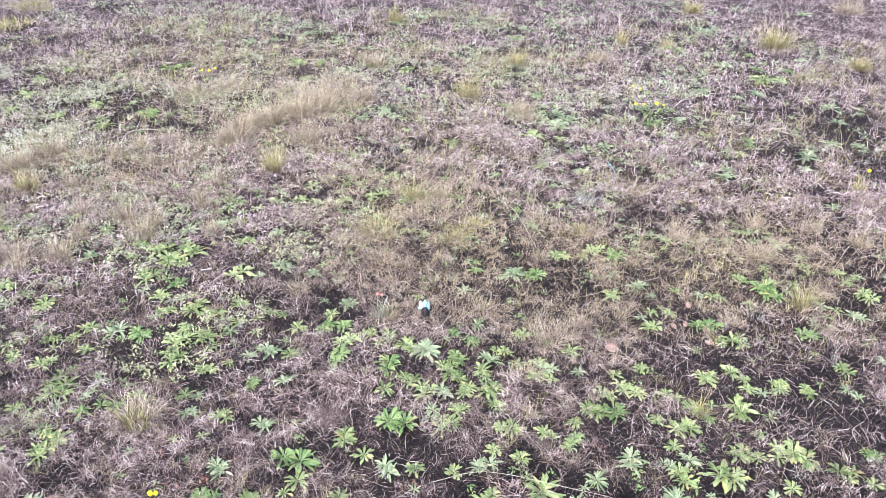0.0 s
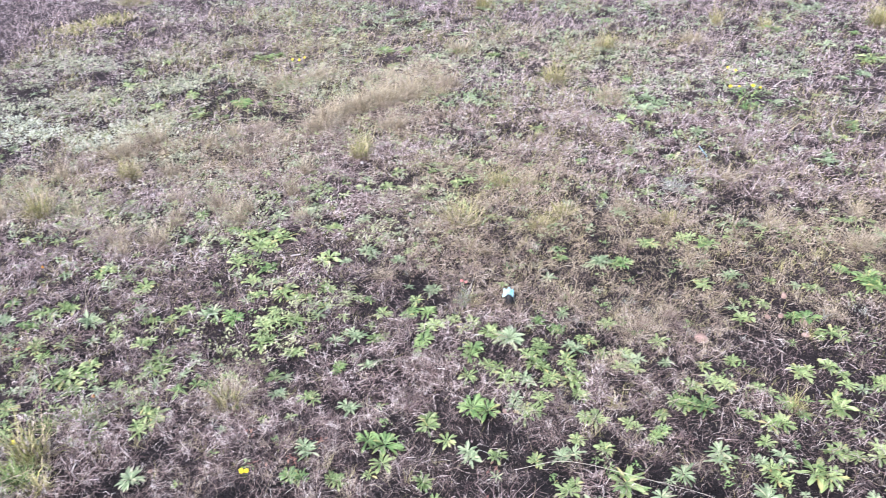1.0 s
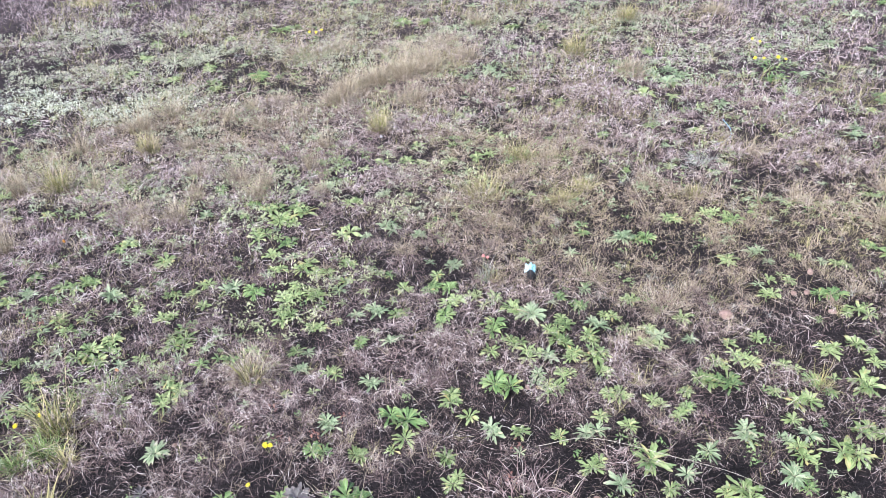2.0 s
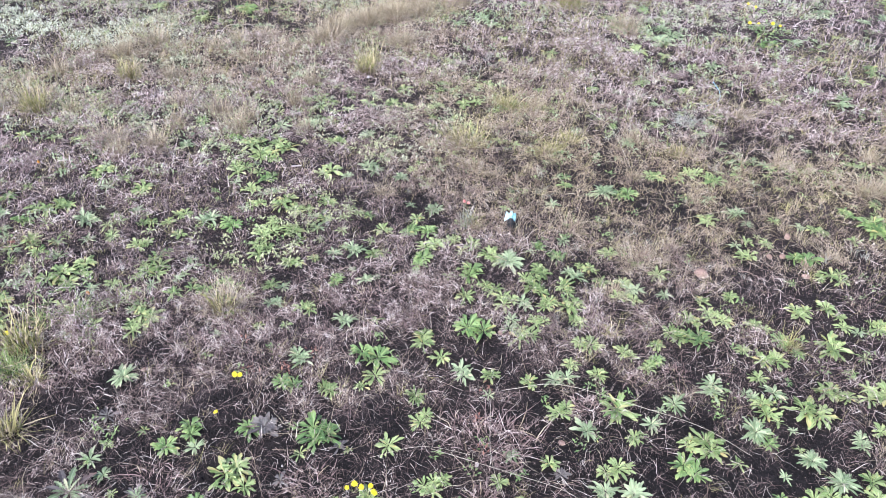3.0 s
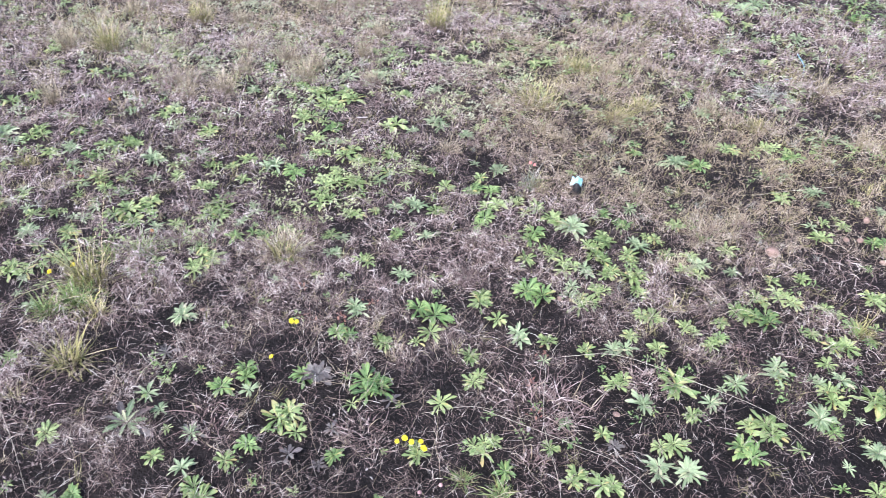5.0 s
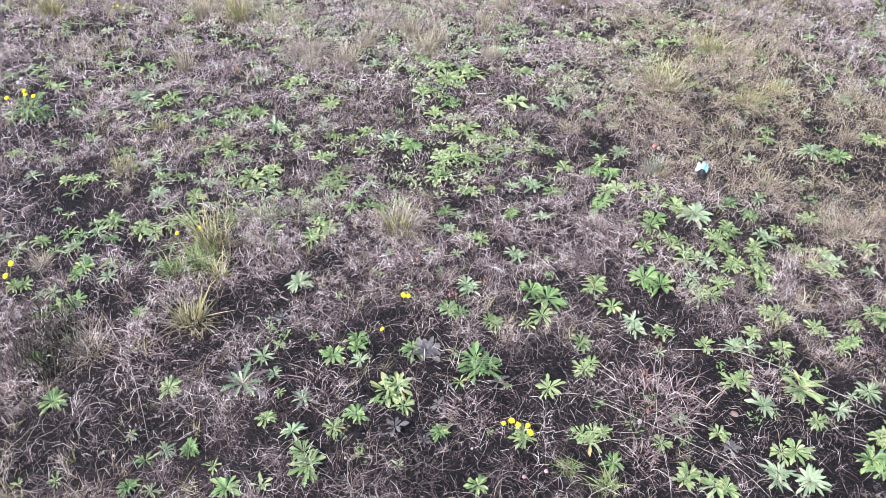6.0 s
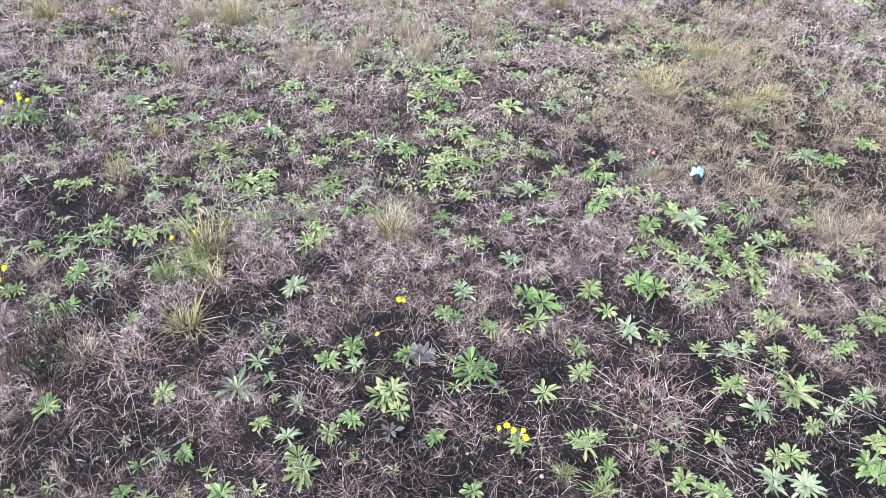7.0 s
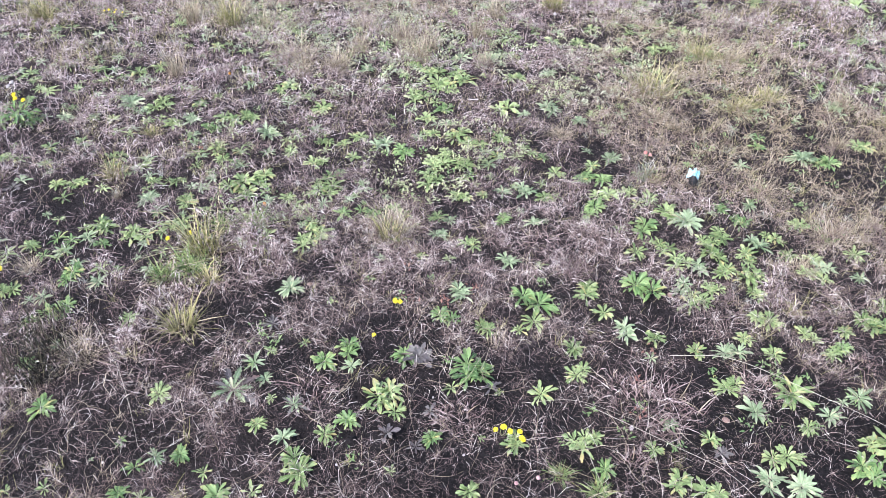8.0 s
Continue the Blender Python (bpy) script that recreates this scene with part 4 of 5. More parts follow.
# single plants that stand out far up the field
for kind, x, y, across in [
    ("lime", 0.388, 3.827, 0.104),
    ("lime", 0.528, 3.899, 0.119),
    ("silver", 0.51, 4.125, 0.145),
    ("lime", 0.431, 4.025, 0.102),
    ("green", 1.894, 5.132, 0.201),
    ("green", 2.007, 5.092, 0.162),
    ("silver", 1.356, 3.481, 0.134),
    ("green", 1.533, 3.891, 0.121),
    ("silver", 1.826, 3.814, 0.123),
    ("silver", 2.114, 4.451, 0.189),
    ("green", 1.343, 5.444, 0.192),
    ("green", -1.903, 4.617, 0.195),
    ("green", -1.656, 3.791, 0.1),
    ("green", -1.181, 4.754, 0.195),
    ("green", -1.068, 4.631, 0.198),
    ("green", -1.779, 3.798, 0.185),
    ("lime", -2.128, 3.852, 0.14),
    ("lime", -1.988, 3.655, 0.144),
]:
    rosette(kind, x, y, across)


def scatter_weeds(count, near, far):
    """Small young rosettes between the larger ones, in loose drifts."""
    x, y = field_points(rng, count, near, far, 0.9)
    drift = 0.5 * lattice(x, y, 0.7, 3) + 0.5 * lattice(x, y, 0.22, 0) - 0.05 * x
    ok = (rng.uniform(0, 1, len(x)) < np.clip((drift - 0.42) * 5, 0.08, 1)) & (rng.uniform(0, 1, len(x)) > 0.6 * bareness(x, y)) & ~under_rosette(x, y)
    for px, py in zip(x[ok].tolist(), y[ok].tolist()):
        size = picker.uniform(0.034, 0.08)
        kind = picker.choice(("lime", "lime", "lime", "green", "silver", "silver"))
        m = Matrix.Translation((px, py, float(land(px, py)) + 0.004)) @ Matrix.Rotation(picker.uniform(0, 6.283), 4, "Z") @ Matrix.Scale(size, 4)
        YOUNG[kind].append(m)


YOUNG = {kind: [] for kind in FORM}
scatter_weeds(2300, 1.95, 3.5)
scatter_weeds(3600, 3.0, 6.4)
FAR_LABEL = {"lime": "lime-green weed rosettes scattered over the far field", "green": "mid-green weeds scattered over the far field",
             "silver": "grey-green weed rosettes scattered over the far field"}
for kind, label in FAR_LABEL.items():
    made = []
    for m, forms in [(m, FAR_FORMS) for m in FAR[kind]] + [(m, YOUNG_FORMS) for m in YOUNG[kind]]:
        mm = np.array(m)
        v, f, uv = picker.choice(forms[kind])
        made.append((v @ mm[:3, :3].T + mm[:3, 3], f, uv))
    v, f, uv = joined(made)
    tagged(new("far_weeds", raw_mesh("far_weeds", v, f, LEAF[kind], uv)), label, "weed", kind="stuff")


# ---- tufts of grass ----
OLIVE_TUFTS_A = [
    (-1.048, 0.818, 0.158, 0.114), (-1.09, 0.994, 0.101, 0.075), (-1.184, 1.091, 0.209, 0.176), (0.442, 1.618, 0.064, 0.065), (0.952, 1.687, 0.101, 0.075),
    (-0.091, 2.054, 0.113, 0.089), (-1.739, 1.278, 0.132, 0.117), (-1.794, 1.529, 0.103, 0.07), (1.415, 2.323, 0.105, 0.134), (-0.235, 2.612, 0.289, 0.168),
    (0.094, 2.647, 0.174, 0.068), (0.178, 2.754, 0.131, 0.067), (0.615, 2.757, 0.116, 0.076), (-0.138, 2.988, 0.168, 0.098), (-2.11, 2.385, 0.183, 0.162),
    (-0.852, 3.15, 0.155, 0.142), (-1.904, 2.787, 0.157, 0.112), (-0.869, 3.257, 0.169, 0.117), (-2.953, 2.078, 0.207, 0.114), (1.935, 3.359, 0.08, 0.115),
    (-0.013, 4.322, 0.203, 0.143), (0.248, 5.016, 0.17, 0.14), (2.522, 5.258, 0.188, 0.123), (1.29, 5.504, 0.158, 0.11),
]
OLIVE_TUFTS_B = [
    (0.981, 5.593, 0.124, 0.152), (2.058, 5.623, 0.325, 0.214), (-0.722, 5.841, 0.173, 0.141), (1.617, 6.572, 0.235, 0.125), (-3.653, 5.775, 0.363, 0.12),
]
STRAW_TUFTS_A = [
    (-1.217, 0.617, 0.169, 0.096), (-0.735, 1.437, 0.214, 0.118), (-1.603, 0.802, 0.101, 0.075), (0.433, 1.81, 0.116, 0.091), (-1.636, 1.186, 0.053, 0.082),
    (0.5, 1.995, 0.23, 0.126), (0.604, 2.102, 0.088, 0.072), (-1.511, 1.545, 0.121, 0.088), (0.255, 2.144, 0.165, 0.097), (-0.702, 2.009, 0.086, 0.044),
    (1.056, 2.113, 0.08, 0.063), (-0.453, 2.168, 0.128, 0.07), (1.14, 2.197, 0.114, 0.081), (-0.079, 2.407, 0.101, 0.052), (-0.186, 2.449, 0.193, 0.06),
    (0.451, 2.539, 0.118, 0.086), (-0.385, 2.559, 0.116, 0.059), (-1.56, 2.149, 0.132, 0.092), (-0.926, 2.541, 0.139, 0.1), (-2.026, 1.925, 0.141, 0.177),
    (-1.631, 2.238, 0.216, 0.127), (1.324, 2.656, 0.195, 0.112), (0.433, 2.806, 0.148, 0.075), (-1.456, 2.431, 0.123, 0.108),
]
STRAW_TUFTS_B = [
    (1.015, 2.791, 0.133, 0.076), (-1.198, 2.578, 0.146, 0.108), (-0.002, 3.02, 0.144, 0.073), (1.376, 2.932, 0.116, 0.076), (-1.542, 2.617, 0.201, 0.082),
    (1.78, 2.831, 0.143, 0.077), (1.597, 2.925, 0.15, 0.068), (0.871, 3.176, 0.176, 0.082), (-1.067, 2.984, 0.133, 0.112), (-1.478, 3.161, 0.137, 0.093),
    (-1.349, 3.288, 0.204, 0.108), (-2.07, 3.006, 0.275, 0.148), (-1.683, 3.232, 0.173, 0.092), (-0.797, 3.559, 0.239, 0.129), (-1.626, 3.354, 0.149, 0.091),
    (-1.993, 3.185, 0.226, 0.123), (-1.509, 3.447, 0.178, 0.083), (-1.17, 3.619, 0.243, 0.15), (-1.054, 3.741, 0.218, 0.149), (0.336, 4.013, 0.19, 0.082),
    (-0.925, 3.861, 0.224, 0.154), (0.307, 4.071, 0.218, 0.133), (-0.801, 4.012, 0.199, 0.138), (-0.724, 4.26, 0.201, 0.106),
]
STRAW_TUFTS_C = [
    (-1.074, 4.257, 0.413, 0.091), (-1.629, 4.119, 0.407, 0.092), (-1.425, 4.253, 0.273, 0.091), (-0.842, 4.446, 0.319, 0.097), (-0.693, 4.807, 0.222, 0.12),
    (0.8, 5.191, 0.234, 0.126), (2.905, 6.786, 0.327, 0.178),
]
DEAD_TUFTS_A = [
    (-0.228, 0.881, 0.169, 0.058), (0.186, 0.949, 0.095, 0.068), (-0.596, 0.782, 0.17, 0.058), (0.162, 1.118, 0.28, 0.11), (-1.074, 0.671, 0.207, 0.067),
    (0.406, 1.294, 0.167, 0.057), (0.527, 1.447, 0.092, 0.047), (-0.708, 1.351, 0.099, 0.037), (0.627, 1.497, 0.092, 0.047), (-0.298, 1.576, 0.152, 0.055),
]
GREEN_TUFTS_A = [
    (0.042, 0.834, 0.067, 0.058), (0.136, 0.835, 0.076, 0.058), (-1.22, 0.951, 0.119, 0.075), (-1.177, 1.009, 0.146, 0.084), (-1.136, 1.261, 0.143, 0.064),
    (-1.22, 1.212, 0.108, 0.055),
]
GREY_TUFTS_A = [
    (0.641, 3.041, 0.14, 0.055),
]
OLIVE_TUFTS = OLIVE_TUFTS_A + OLIVE_TUFTS_B
STRAW_TUFTS = STRAW_TUFTS_A + STRAW_TUFTS_B + STRAW_TUFTS_C
DEAD_TUFTS = DEAD_TUFTS_A
GREEN_TUFTS = GREEN_TUFTS_A
GREY_TUFTS = GREY_TUFTS_A


TUFT_LABEL = {
    "olive": "yellow-green tuft of fine grass among the weeds",
    "straw": "pale straw-coloured tuft of fine dry grass",
    "dead": "sprawling clump of dead pinkish-brown grass on soil",
    "green": "low clump of dark green broad-bladed grass",
    "grey": "low tuft of fine silvery grey-green foliage",
}


def tuft_blades(kind, n, wide, high, far, dead, stout=1.0):
    rad = wide * 0.5 * (0.75 if dead else 0.45) * np.sqrt(rng.uniform(0, 1, n))
    ba = rng.uniform(0, 2 * np.pi, n)
    bx, by = rad * np.cos(ba) + rng.normal(0, 0.06, n) * wide, rad * np.sin(ba) * 0.8
    az = ba + rng.normal(0, 1.0, n)
    h = high * (0.6 if dead else 0.75 if far < 1.1 else 0.95) * rng.gamma(3.2, 0.2, n) * (1 - 0.35 * rad / (wide * 0.5))
    reach = np.maximum(wide * 0.5 * rng.gamma(3.0, 0.13 if dead else 0.18, n), 0.3 * h)
    t = np.linspace(0, 1, 4)[None, :]
    turn = az[:, None] + rng.normal(0, 0.4 if not dead else 1.0, (n, 1)) * t
    px = bx[:, None] + np.cos(turn) * reach[:, None] * t ** 1.3
    py = by[:, None] + np.sin(turn) * reach[:, None] * t ** 1.3
    arc = t - (0.4 if not dead else 0.78) * rng.uniform(0.1, 1.4, (n, 1)) * t ** 2.4
    pz = np.maximum(h[:, None] * arc * 1.15, 0.002) - 0.004
    w = (rng.uniform(0.0006, 0.0016, n) * far ** 0.7 * (2.1 if dead else {"olive": 1.35 * stout, "green": 2.2}.get(kind, 0.9)))[:, None] * np.array([[0.9, 1.0, 0.75, 0.2]])
    sd = np.column_stack([-np.sin(az), np.cos(az), np.zeros(n)])
    sd += rng.normal(0, 0.35, sd.shape)
    sd /= np.linalg.norm(sd, axis=1)[:, None]
    return ribbons("foliage", np.stack([px, py, pz], axis=2), w, sd, BLADE[kind])


DRIFT_A, DRIFT_B = (-1.234, 3.531), (-0.695, 4.216)


def tuft(kind, x, y, wide, high):
    """A tuft: its standing blades, and the withered ones round its foot."""
    far = np.clip(math.hypot(x, y) / 2.4, 1, 2.2)
    n = int(np.clip(260 * (wide / 0.12) ** 0.9, 130, 560) * (1.15 if far > 1.1 else 1.0))
    ob = new("grass_tuft")
    ob.location = (x, y, float(land(x, y)))
    near = math.hypot(x, y) < 1.8 and kind == "olive"
    if kind == "dead":
        part("withered_foliage", tuft_blades("dead", int(n * 0.42), wide, high, far, True), ob)
        part("pale_foliage", tuft_blades("straw", int(n * 0.06), wide, high, far, True), ob, "pale straw blades")
        part("brown_base", tuft_blades("thatch", int(n * 0.25), wide * 0.8, high * 0.5, far, True), ob, "brown matted base")
    else:
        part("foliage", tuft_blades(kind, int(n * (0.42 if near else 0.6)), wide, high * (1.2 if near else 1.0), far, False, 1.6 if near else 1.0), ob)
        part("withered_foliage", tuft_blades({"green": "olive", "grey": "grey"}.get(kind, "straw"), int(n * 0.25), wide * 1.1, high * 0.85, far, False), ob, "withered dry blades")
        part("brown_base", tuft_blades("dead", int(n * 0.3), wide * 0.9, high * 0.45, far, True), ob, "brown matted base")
    return tagged(ob, TUFT_LABEL[kind], "grass tuft", "grass tufts in the field")


for kind, rows in (("olive", OLIVE_TUFTS), ("straw", STRAW_TUFTS), ("dead", DEAD_TUFTS), ("green", GREEN_TUFTS), ("grey", GREY_TUFTS)):
    for x, y, wide, high in rows:
        tuft(kind, x, y, wide, high)
for x, y in [(-1.95, 2.42), (-2.25, 2.75), (-1.9, 2.82), (-1.45, 2.25), (-1.33, 2.58), (-2.3, 2.35), (-1.72, 2.86), (-1.2, 2.47), (-1.05, 2.75)]:
    tuft("straw", x, y, picker.uniform(0.12, 0.2), picker.uniform(0.1, 0.16))
# the long drift of pale grass far up the field
for i in range(15):
    k = i / 14
    tuft("straw", DRIFT_A[0] * (1 - k) + DRIFT_B[0] * k + picker.uniform(-0.08, 0.08), DRIFT_A[1] * (1 - k) + DRIFT_B[1] * k + picker.uniform(-0.1, 0.1), picker.uniform(0.16, 0.27), picker.uniform(0.08, 0.13))
tuft("olive", -0.721, 1.398, 0.134, 0.116)


# ---- low mats of small leaves, thickest in the far field ----
def leaf_mat(name, label, mat, centres, per_m2, leaf, rise):
    """Small folded leaves in clumps, spread over ellipses x, y, rx, ry."""
    xs, ys = [], []
    for cx, cy, rx, ry in centres:
        clumps = max(3, int(per_m2 * rx * ry * 3.14 / 14))
        a, r = rng.uniform(0, 6.283, clumps), np.sqrt(rng.uniform(0, 1, clumps))
        qx, qy = cx + rx * r * np.cos(a), cy + ry * r * np.sin(a)
        patchy = np.sin(3.1 * qx + 2 * np.sin(2.3 * qy)) * np.cos(4.3 * qy + 1.5 * np.sin(3.7 * qx)) + 0.6 * np.sin(9 * qx + 4 * qy) * np.cos(11 * qy - 3 * qx)
        ok = patchy + rng.normal(0, 0.25, clumps) > -0.05 + 0.9 * (r - 0.6)
        qx, qy = qx[ok], qy[ok]
        clumps = len(qx)
        for _ in range(14):
            xs.append(qx + rng.normal(0, leaf * 0.95, clumps))
            ys.append(qy + rng.normal(0, leaf * 0.95, clumps))
    x, y = np.concatenate(xs), np.concatenate(ys)
    n = len(x)
    size = leaf * rng.uniform(0.6, 1.4, n)
    o = np.array([[0, 0, 0], [0.5, -0.22, 0.06], [1, 0, -0.02], [0.5, 0.22, 0.06]])
    f = np.array([[0, 1, 3], [1, 2, 3]])
    uv = np.array([[0.5, 0], [0, 0.5], [0.5, 1], [1, 0.5]])
    az, up = rng.uniform(0, 6.283, n), rng.uniform(-0.1, 0.9, n)
    lx, ly, lz = o[None, :, 0] * size[:, None], o[None, :, 1] * size[:, None], o[None, :, 2] * size[:, None]
    fx, fz = lx * np.cos(up)[:, None] - lz * np.sin(up)[:, None], lx * np.sin(up)[:, None] + lz * np.cos(up)[:, None]
    vx = x[:, None] + fx * np.cos(az)[:, None] - ly * np.sin(az)[:, None]
    vy = y[:, None] + fx * np.sin(az)[:, None] + ly * np.cos(az)[:, None]
    vz = (land(x, y) + rng.uniform(0.004, rise, n))[:, None] + np.maximum(fz, -0.003)
    faces = (f[None] + (np.arange(n) * 4)[:, None, None]).reshape(-1, 3)
    me = raw_mesh(name, np.stack([vx, vy, vz], axis=2).reshape(-1, 3), faces, mat, np.tile(uv, (n, 1)))
    return tagged(new(name, me), label, "ground cover", kind="stuff")


leaf_mat("pale_ground_cover", "pale yellow-green mat of small weeds in far field", LEAF["mat"],
         [(-2.27, 4.18, 0.88, 0.56), (-2.34, 3.69, 0.71, 0.38), (-2.73, 3.47, 0.57, 0.34), (-2.72, 4.73, 0.94, 0.44), (-1.37, 4.85, 1.02, 0.39), (-3.53, 4.07, 0.79, 0.49), (-1.65, 4.09, 0.97, 0.36), (0.15, 4.72, 1.35, 0.6), (-2.83, 5.74, 1.37, 0.57), (-2.6, 3.8, 0.8, 0.4), (-3.0, 4.4, 0.8, 0.4)], 5800, 0.014, 0.022)
leaf_mat("woolly_ground_cover", "dense whitish-green mat of woolly little leaves", LEAF["woolly"],
         [(-2.62, 2.98, 0.36, 0.13), (-2.5, 3.15, 0.5, 0.12), (-2.2, 3.35, 0.45, 0.1), (-2.95, 3.25, 0.4, 0.15)], 11000, 0.013, 0.022)
leaf_mat("fine_ground_cover", "thin pale green mat of tiny-leaved weeds", LEAF["mat"],
         [(-1.96, 3.25, 0.52, 0.26), (-2.25, 2.41, 0.47, 0.3), (-1.34, 3.13, 0.69, 0.44), (-1.18, 2.66, 0.97, 0.55), (-2.35, 2.83, 0.54, 0.39)], 3000, 0.013, 0.02)
leaf_mat("sage_ground_cover", "sage-green mat of low weeds in far field", LEAF["silver"],
         [(-1.2, 5.42, 0.78, 0.31), (-0.6, 5.07, 0.64, 0.27), (-0.37, 4.04, 0.36, 0.17), (0.53, 4.01, 0.26, 0.15), (-0.39, 5.99, 1.03, 0.31), (-2.3, 5.64, 1.13, 0.36), (1.18, 5.46, 1.4, 0.76), (0.86, 6.42, 1.67, 0.59)], 2500, 0.018, 0.022)
leaf_mat("lime_ground_cover", "yellow-green patch of small weeds among dry grass", LEAF["pale_lime"],
         [(-0.8, 1.75, 0.25, 0.2), (-0.95, 2.1, 0.25, 0.25), (-0.73, 2.01, 0.24, 0.24), (-0.72, 2.49, 0.25, 0.22), (-0.68, 2.93, 0.36, 0.15), (-1.98, 2.49, 0.24, 0.15), (-0.71, 3.45, 0.3, 0.27), (-1.51, 2.51, 0.49, 0.31), (-1.72, 3.75, 0.25, 0.14)], 4600, 0.012, 0.022)
leaf_mat("seedlings", "scattered tiny green seedlings between the weeds", LEAF["green"],
         [(-0.47, 1.34, 0.99, 0.7), (0.71, 1.77, 0.72, 0.57), (0.1, 2.59, 1.33, 0.59), (1.06, 3.39, 0.95, 0.7), (-1.43, 1.84, 0.68, 0.54), (0.84, 4.6, 1.39, 0.68)], 600, 0.011, 0.018)
leaf_mat("red_seedlings", "scattered reddish-brown seedlings on the soil", LEAF["red"],
         [(-1.78, 0.86, 0.2, 0.12), (-1.75, 1.5, 0.25, 0.15), (1.05, 2.3, 0.25, 0.15), (0.8, 2.1, 0.2, 0.12), (0.0, 2.33, 0.3, 0.12), (-0.5, 1.25, 0.3, 0.2), (0.2, 1.15, 0.25, 0.15)], 450, 0.011, 0.022)
leaf_mat("leaf_litter", "small curled brown dead leaves lying on the soil", LEAF["litter"],
         [(-0.5, 1.01, 0.93, 0.66), (0.54, 1.37, 0.65, 0.57), (-1.1, 1.17, 0.63, 0.7), (0.26, 2.05, 1.23, 0.51), (-1.11, 1.99, 0.86, 0.54)], 400, 0.009, 0.012)
leaf_mat("small_weeds", "small grey-green weed leaves scattered through dry grass", LEAF["silver"],
         [(-0.28, 3.19, 1.72, 0.63), (-1.72, 2.24, 0.75, 0.64), (1.33, 3.96, 1.05, 0.74), (-0.29, 4.15, 1.7, 0.57)], 1100, 0.016, 0.02)
leaf_mat("yellow_weeds", "small yellow-green weed leaves scattered through dry grass", LEAF["lime"],
         [(-0.5, 3.3, 1.54, 0.67), (-0.84, 4.11, 1.41, 0.56)], 750, 0.015, 0.02)

# a strip of greener grass far off
y = rng.uniform(4.9, 5.43, 700)
x = -3.77 + 0.47 * (y - 4.9) + rng.normal(0, 0.09, 700)
n = len(x)
h, az = rng.uniform(0.02, 0.06, n), rng.uniform(0, 6.283, n)
t = np.linspace(0, 1, 3)[None, :]
pts = np.stack([x[:, None] + np.cos(az)[:, None] * 0.05 * t ** 2, y[:, None] + np.sin(az)[:, None] * 0.05 * t ** 2, h[:, None] * t], axis=2)
tagged(new("green_grass_strip", ribbons("green_grass_strip", pts, np.full((n, 1), 0.005) * np.array([[1, 0.8, 0.2]]), np.column_stack([-np.sin(az), np.cos(az), 0 * az]), BLADE["olive"])),
       "strip of fresh yellow-green grass far off in the field", "grass", kind="stuff")


# ---- stems, stalks and flowers ----
def tube(name, path, radius, mat, sides=6, taper=0.5):
    p = np.array(path, float)
    d = np.gradient(p, axis=0)
    d /= np.linalg.norm(d, axis=1)[:, None]
    a = np.cross(d, np.array([0.31, 0.17, 0.94]))
    a /= np.maximum(np.linalg.norm(a, axis=1), 1e-6)[:, None]
    b = np.cross(d, a)
    ang = np.arange(sides) * 2 * np.pi / sides
    r = radius * np.linspace(1, taper, len(p))
    v = (p[:, None] + (a[:, None] * np.cos(ang)[None, :, None] + b[:, None] * np.sin(ang)[None, :, None]) * r[:, None, None]).reshape(-1, 3)
    i, j = np.meshgrid(np.arange(len(p) - 1), np.arange(sides), indexing="ij")
    f = np.stack([i * sides + j, i * sides + (j + 1) % sides, (i + 1) * sides + (j + 1) % sides, (i + 1) * sides + j], axis=2).reshape(-1, 4)
    return raw_mesh(name, v, f, mat)


def smooth_path(points, steps=14):
    p = [np.array(q, float) for q in points]
    p = [2 * p[0] - p[1]] + p + [2 * p[-1] - p[-2]]
    out = []
    for i in range(1, len(p) - 2):
        for s in np.linspace(0, 1, steps, endpoint=False):
            out.append(0.5 * (2 * p[i] + (p[i + 1] - p[i - 1]) * s + (2 * p[i - 1] - 5 * p[i] + 4 * p[i + 1] - p[i + 2]) * s ** 2 + (3 * p[i] - p[i - 1] - 3 * p[i + 1] + p[i + 2]) * s ** 3))
    return out + [p[-2]]


def dry_stalk(points, high, radius=0.0008):
    k = len(points)
    arc = [(px, py, float(land(px, py)) + 0.006 + high * math.sin(math.pi * (i + 0.3) / (k - 0.4))) for i, (px, py) in enumerate(points)]
    return tagged(new("dry_stalk", tube("dry_stalk", smooth_path(arc), radius * 0.8, STRAW_STALK)), "long thin arching straw-coloured dry stalk", "stalk", "dry stalks")


dry_stalk([(0.175, 1.296), (0.323, 1.333), (0.547, 1.293), (0.698, 1.272), (0.823, 1.233)], 0.047, 0.00093)
dry_stalk([(0.03, 1.04), (0.263, 1.002), (0.385, 0.987), (0.49, 0.949)], 0.038, 0.00076)
dry_stalk([(0.146, 1.226), (0.188, 1.026), (0.261, 0.872), (0.297, 0.767)], 0.047, 0.00076)
dry_stalk([(0.064, 0.938), (0.109, 0.87), (0.155, 0.827)], 0.028)
dry_stalk([(-1.259, 0.712), (-1.08, 0.618), (-0.952, 0.531), (-0.866, 0.459)], 0.047, 0.00076)
dry_stalk([(0.228, 2.971), (0.334, 2.756), (0.434, 2.552)], 0.082, 0.00115)
dry_stalk([(-1.769, 0.697), (-1.707, 0.758), (-1.656, 0.851)], 0.028)
dry_stalk([(-1.713, 3.296), (-1.705, 3.424), (-1.616, 3.551)], 0.044, 0.00222)
dry_stalk([(-1.515, 3.377), (-1.472, 3.292), (-1.434, 3.177)], 0.038, 0.00227)
dry_stalk([(0.441, 1.81), (0.55, 1.699), (0.643, 1.593)], 0.027, 0.00081)
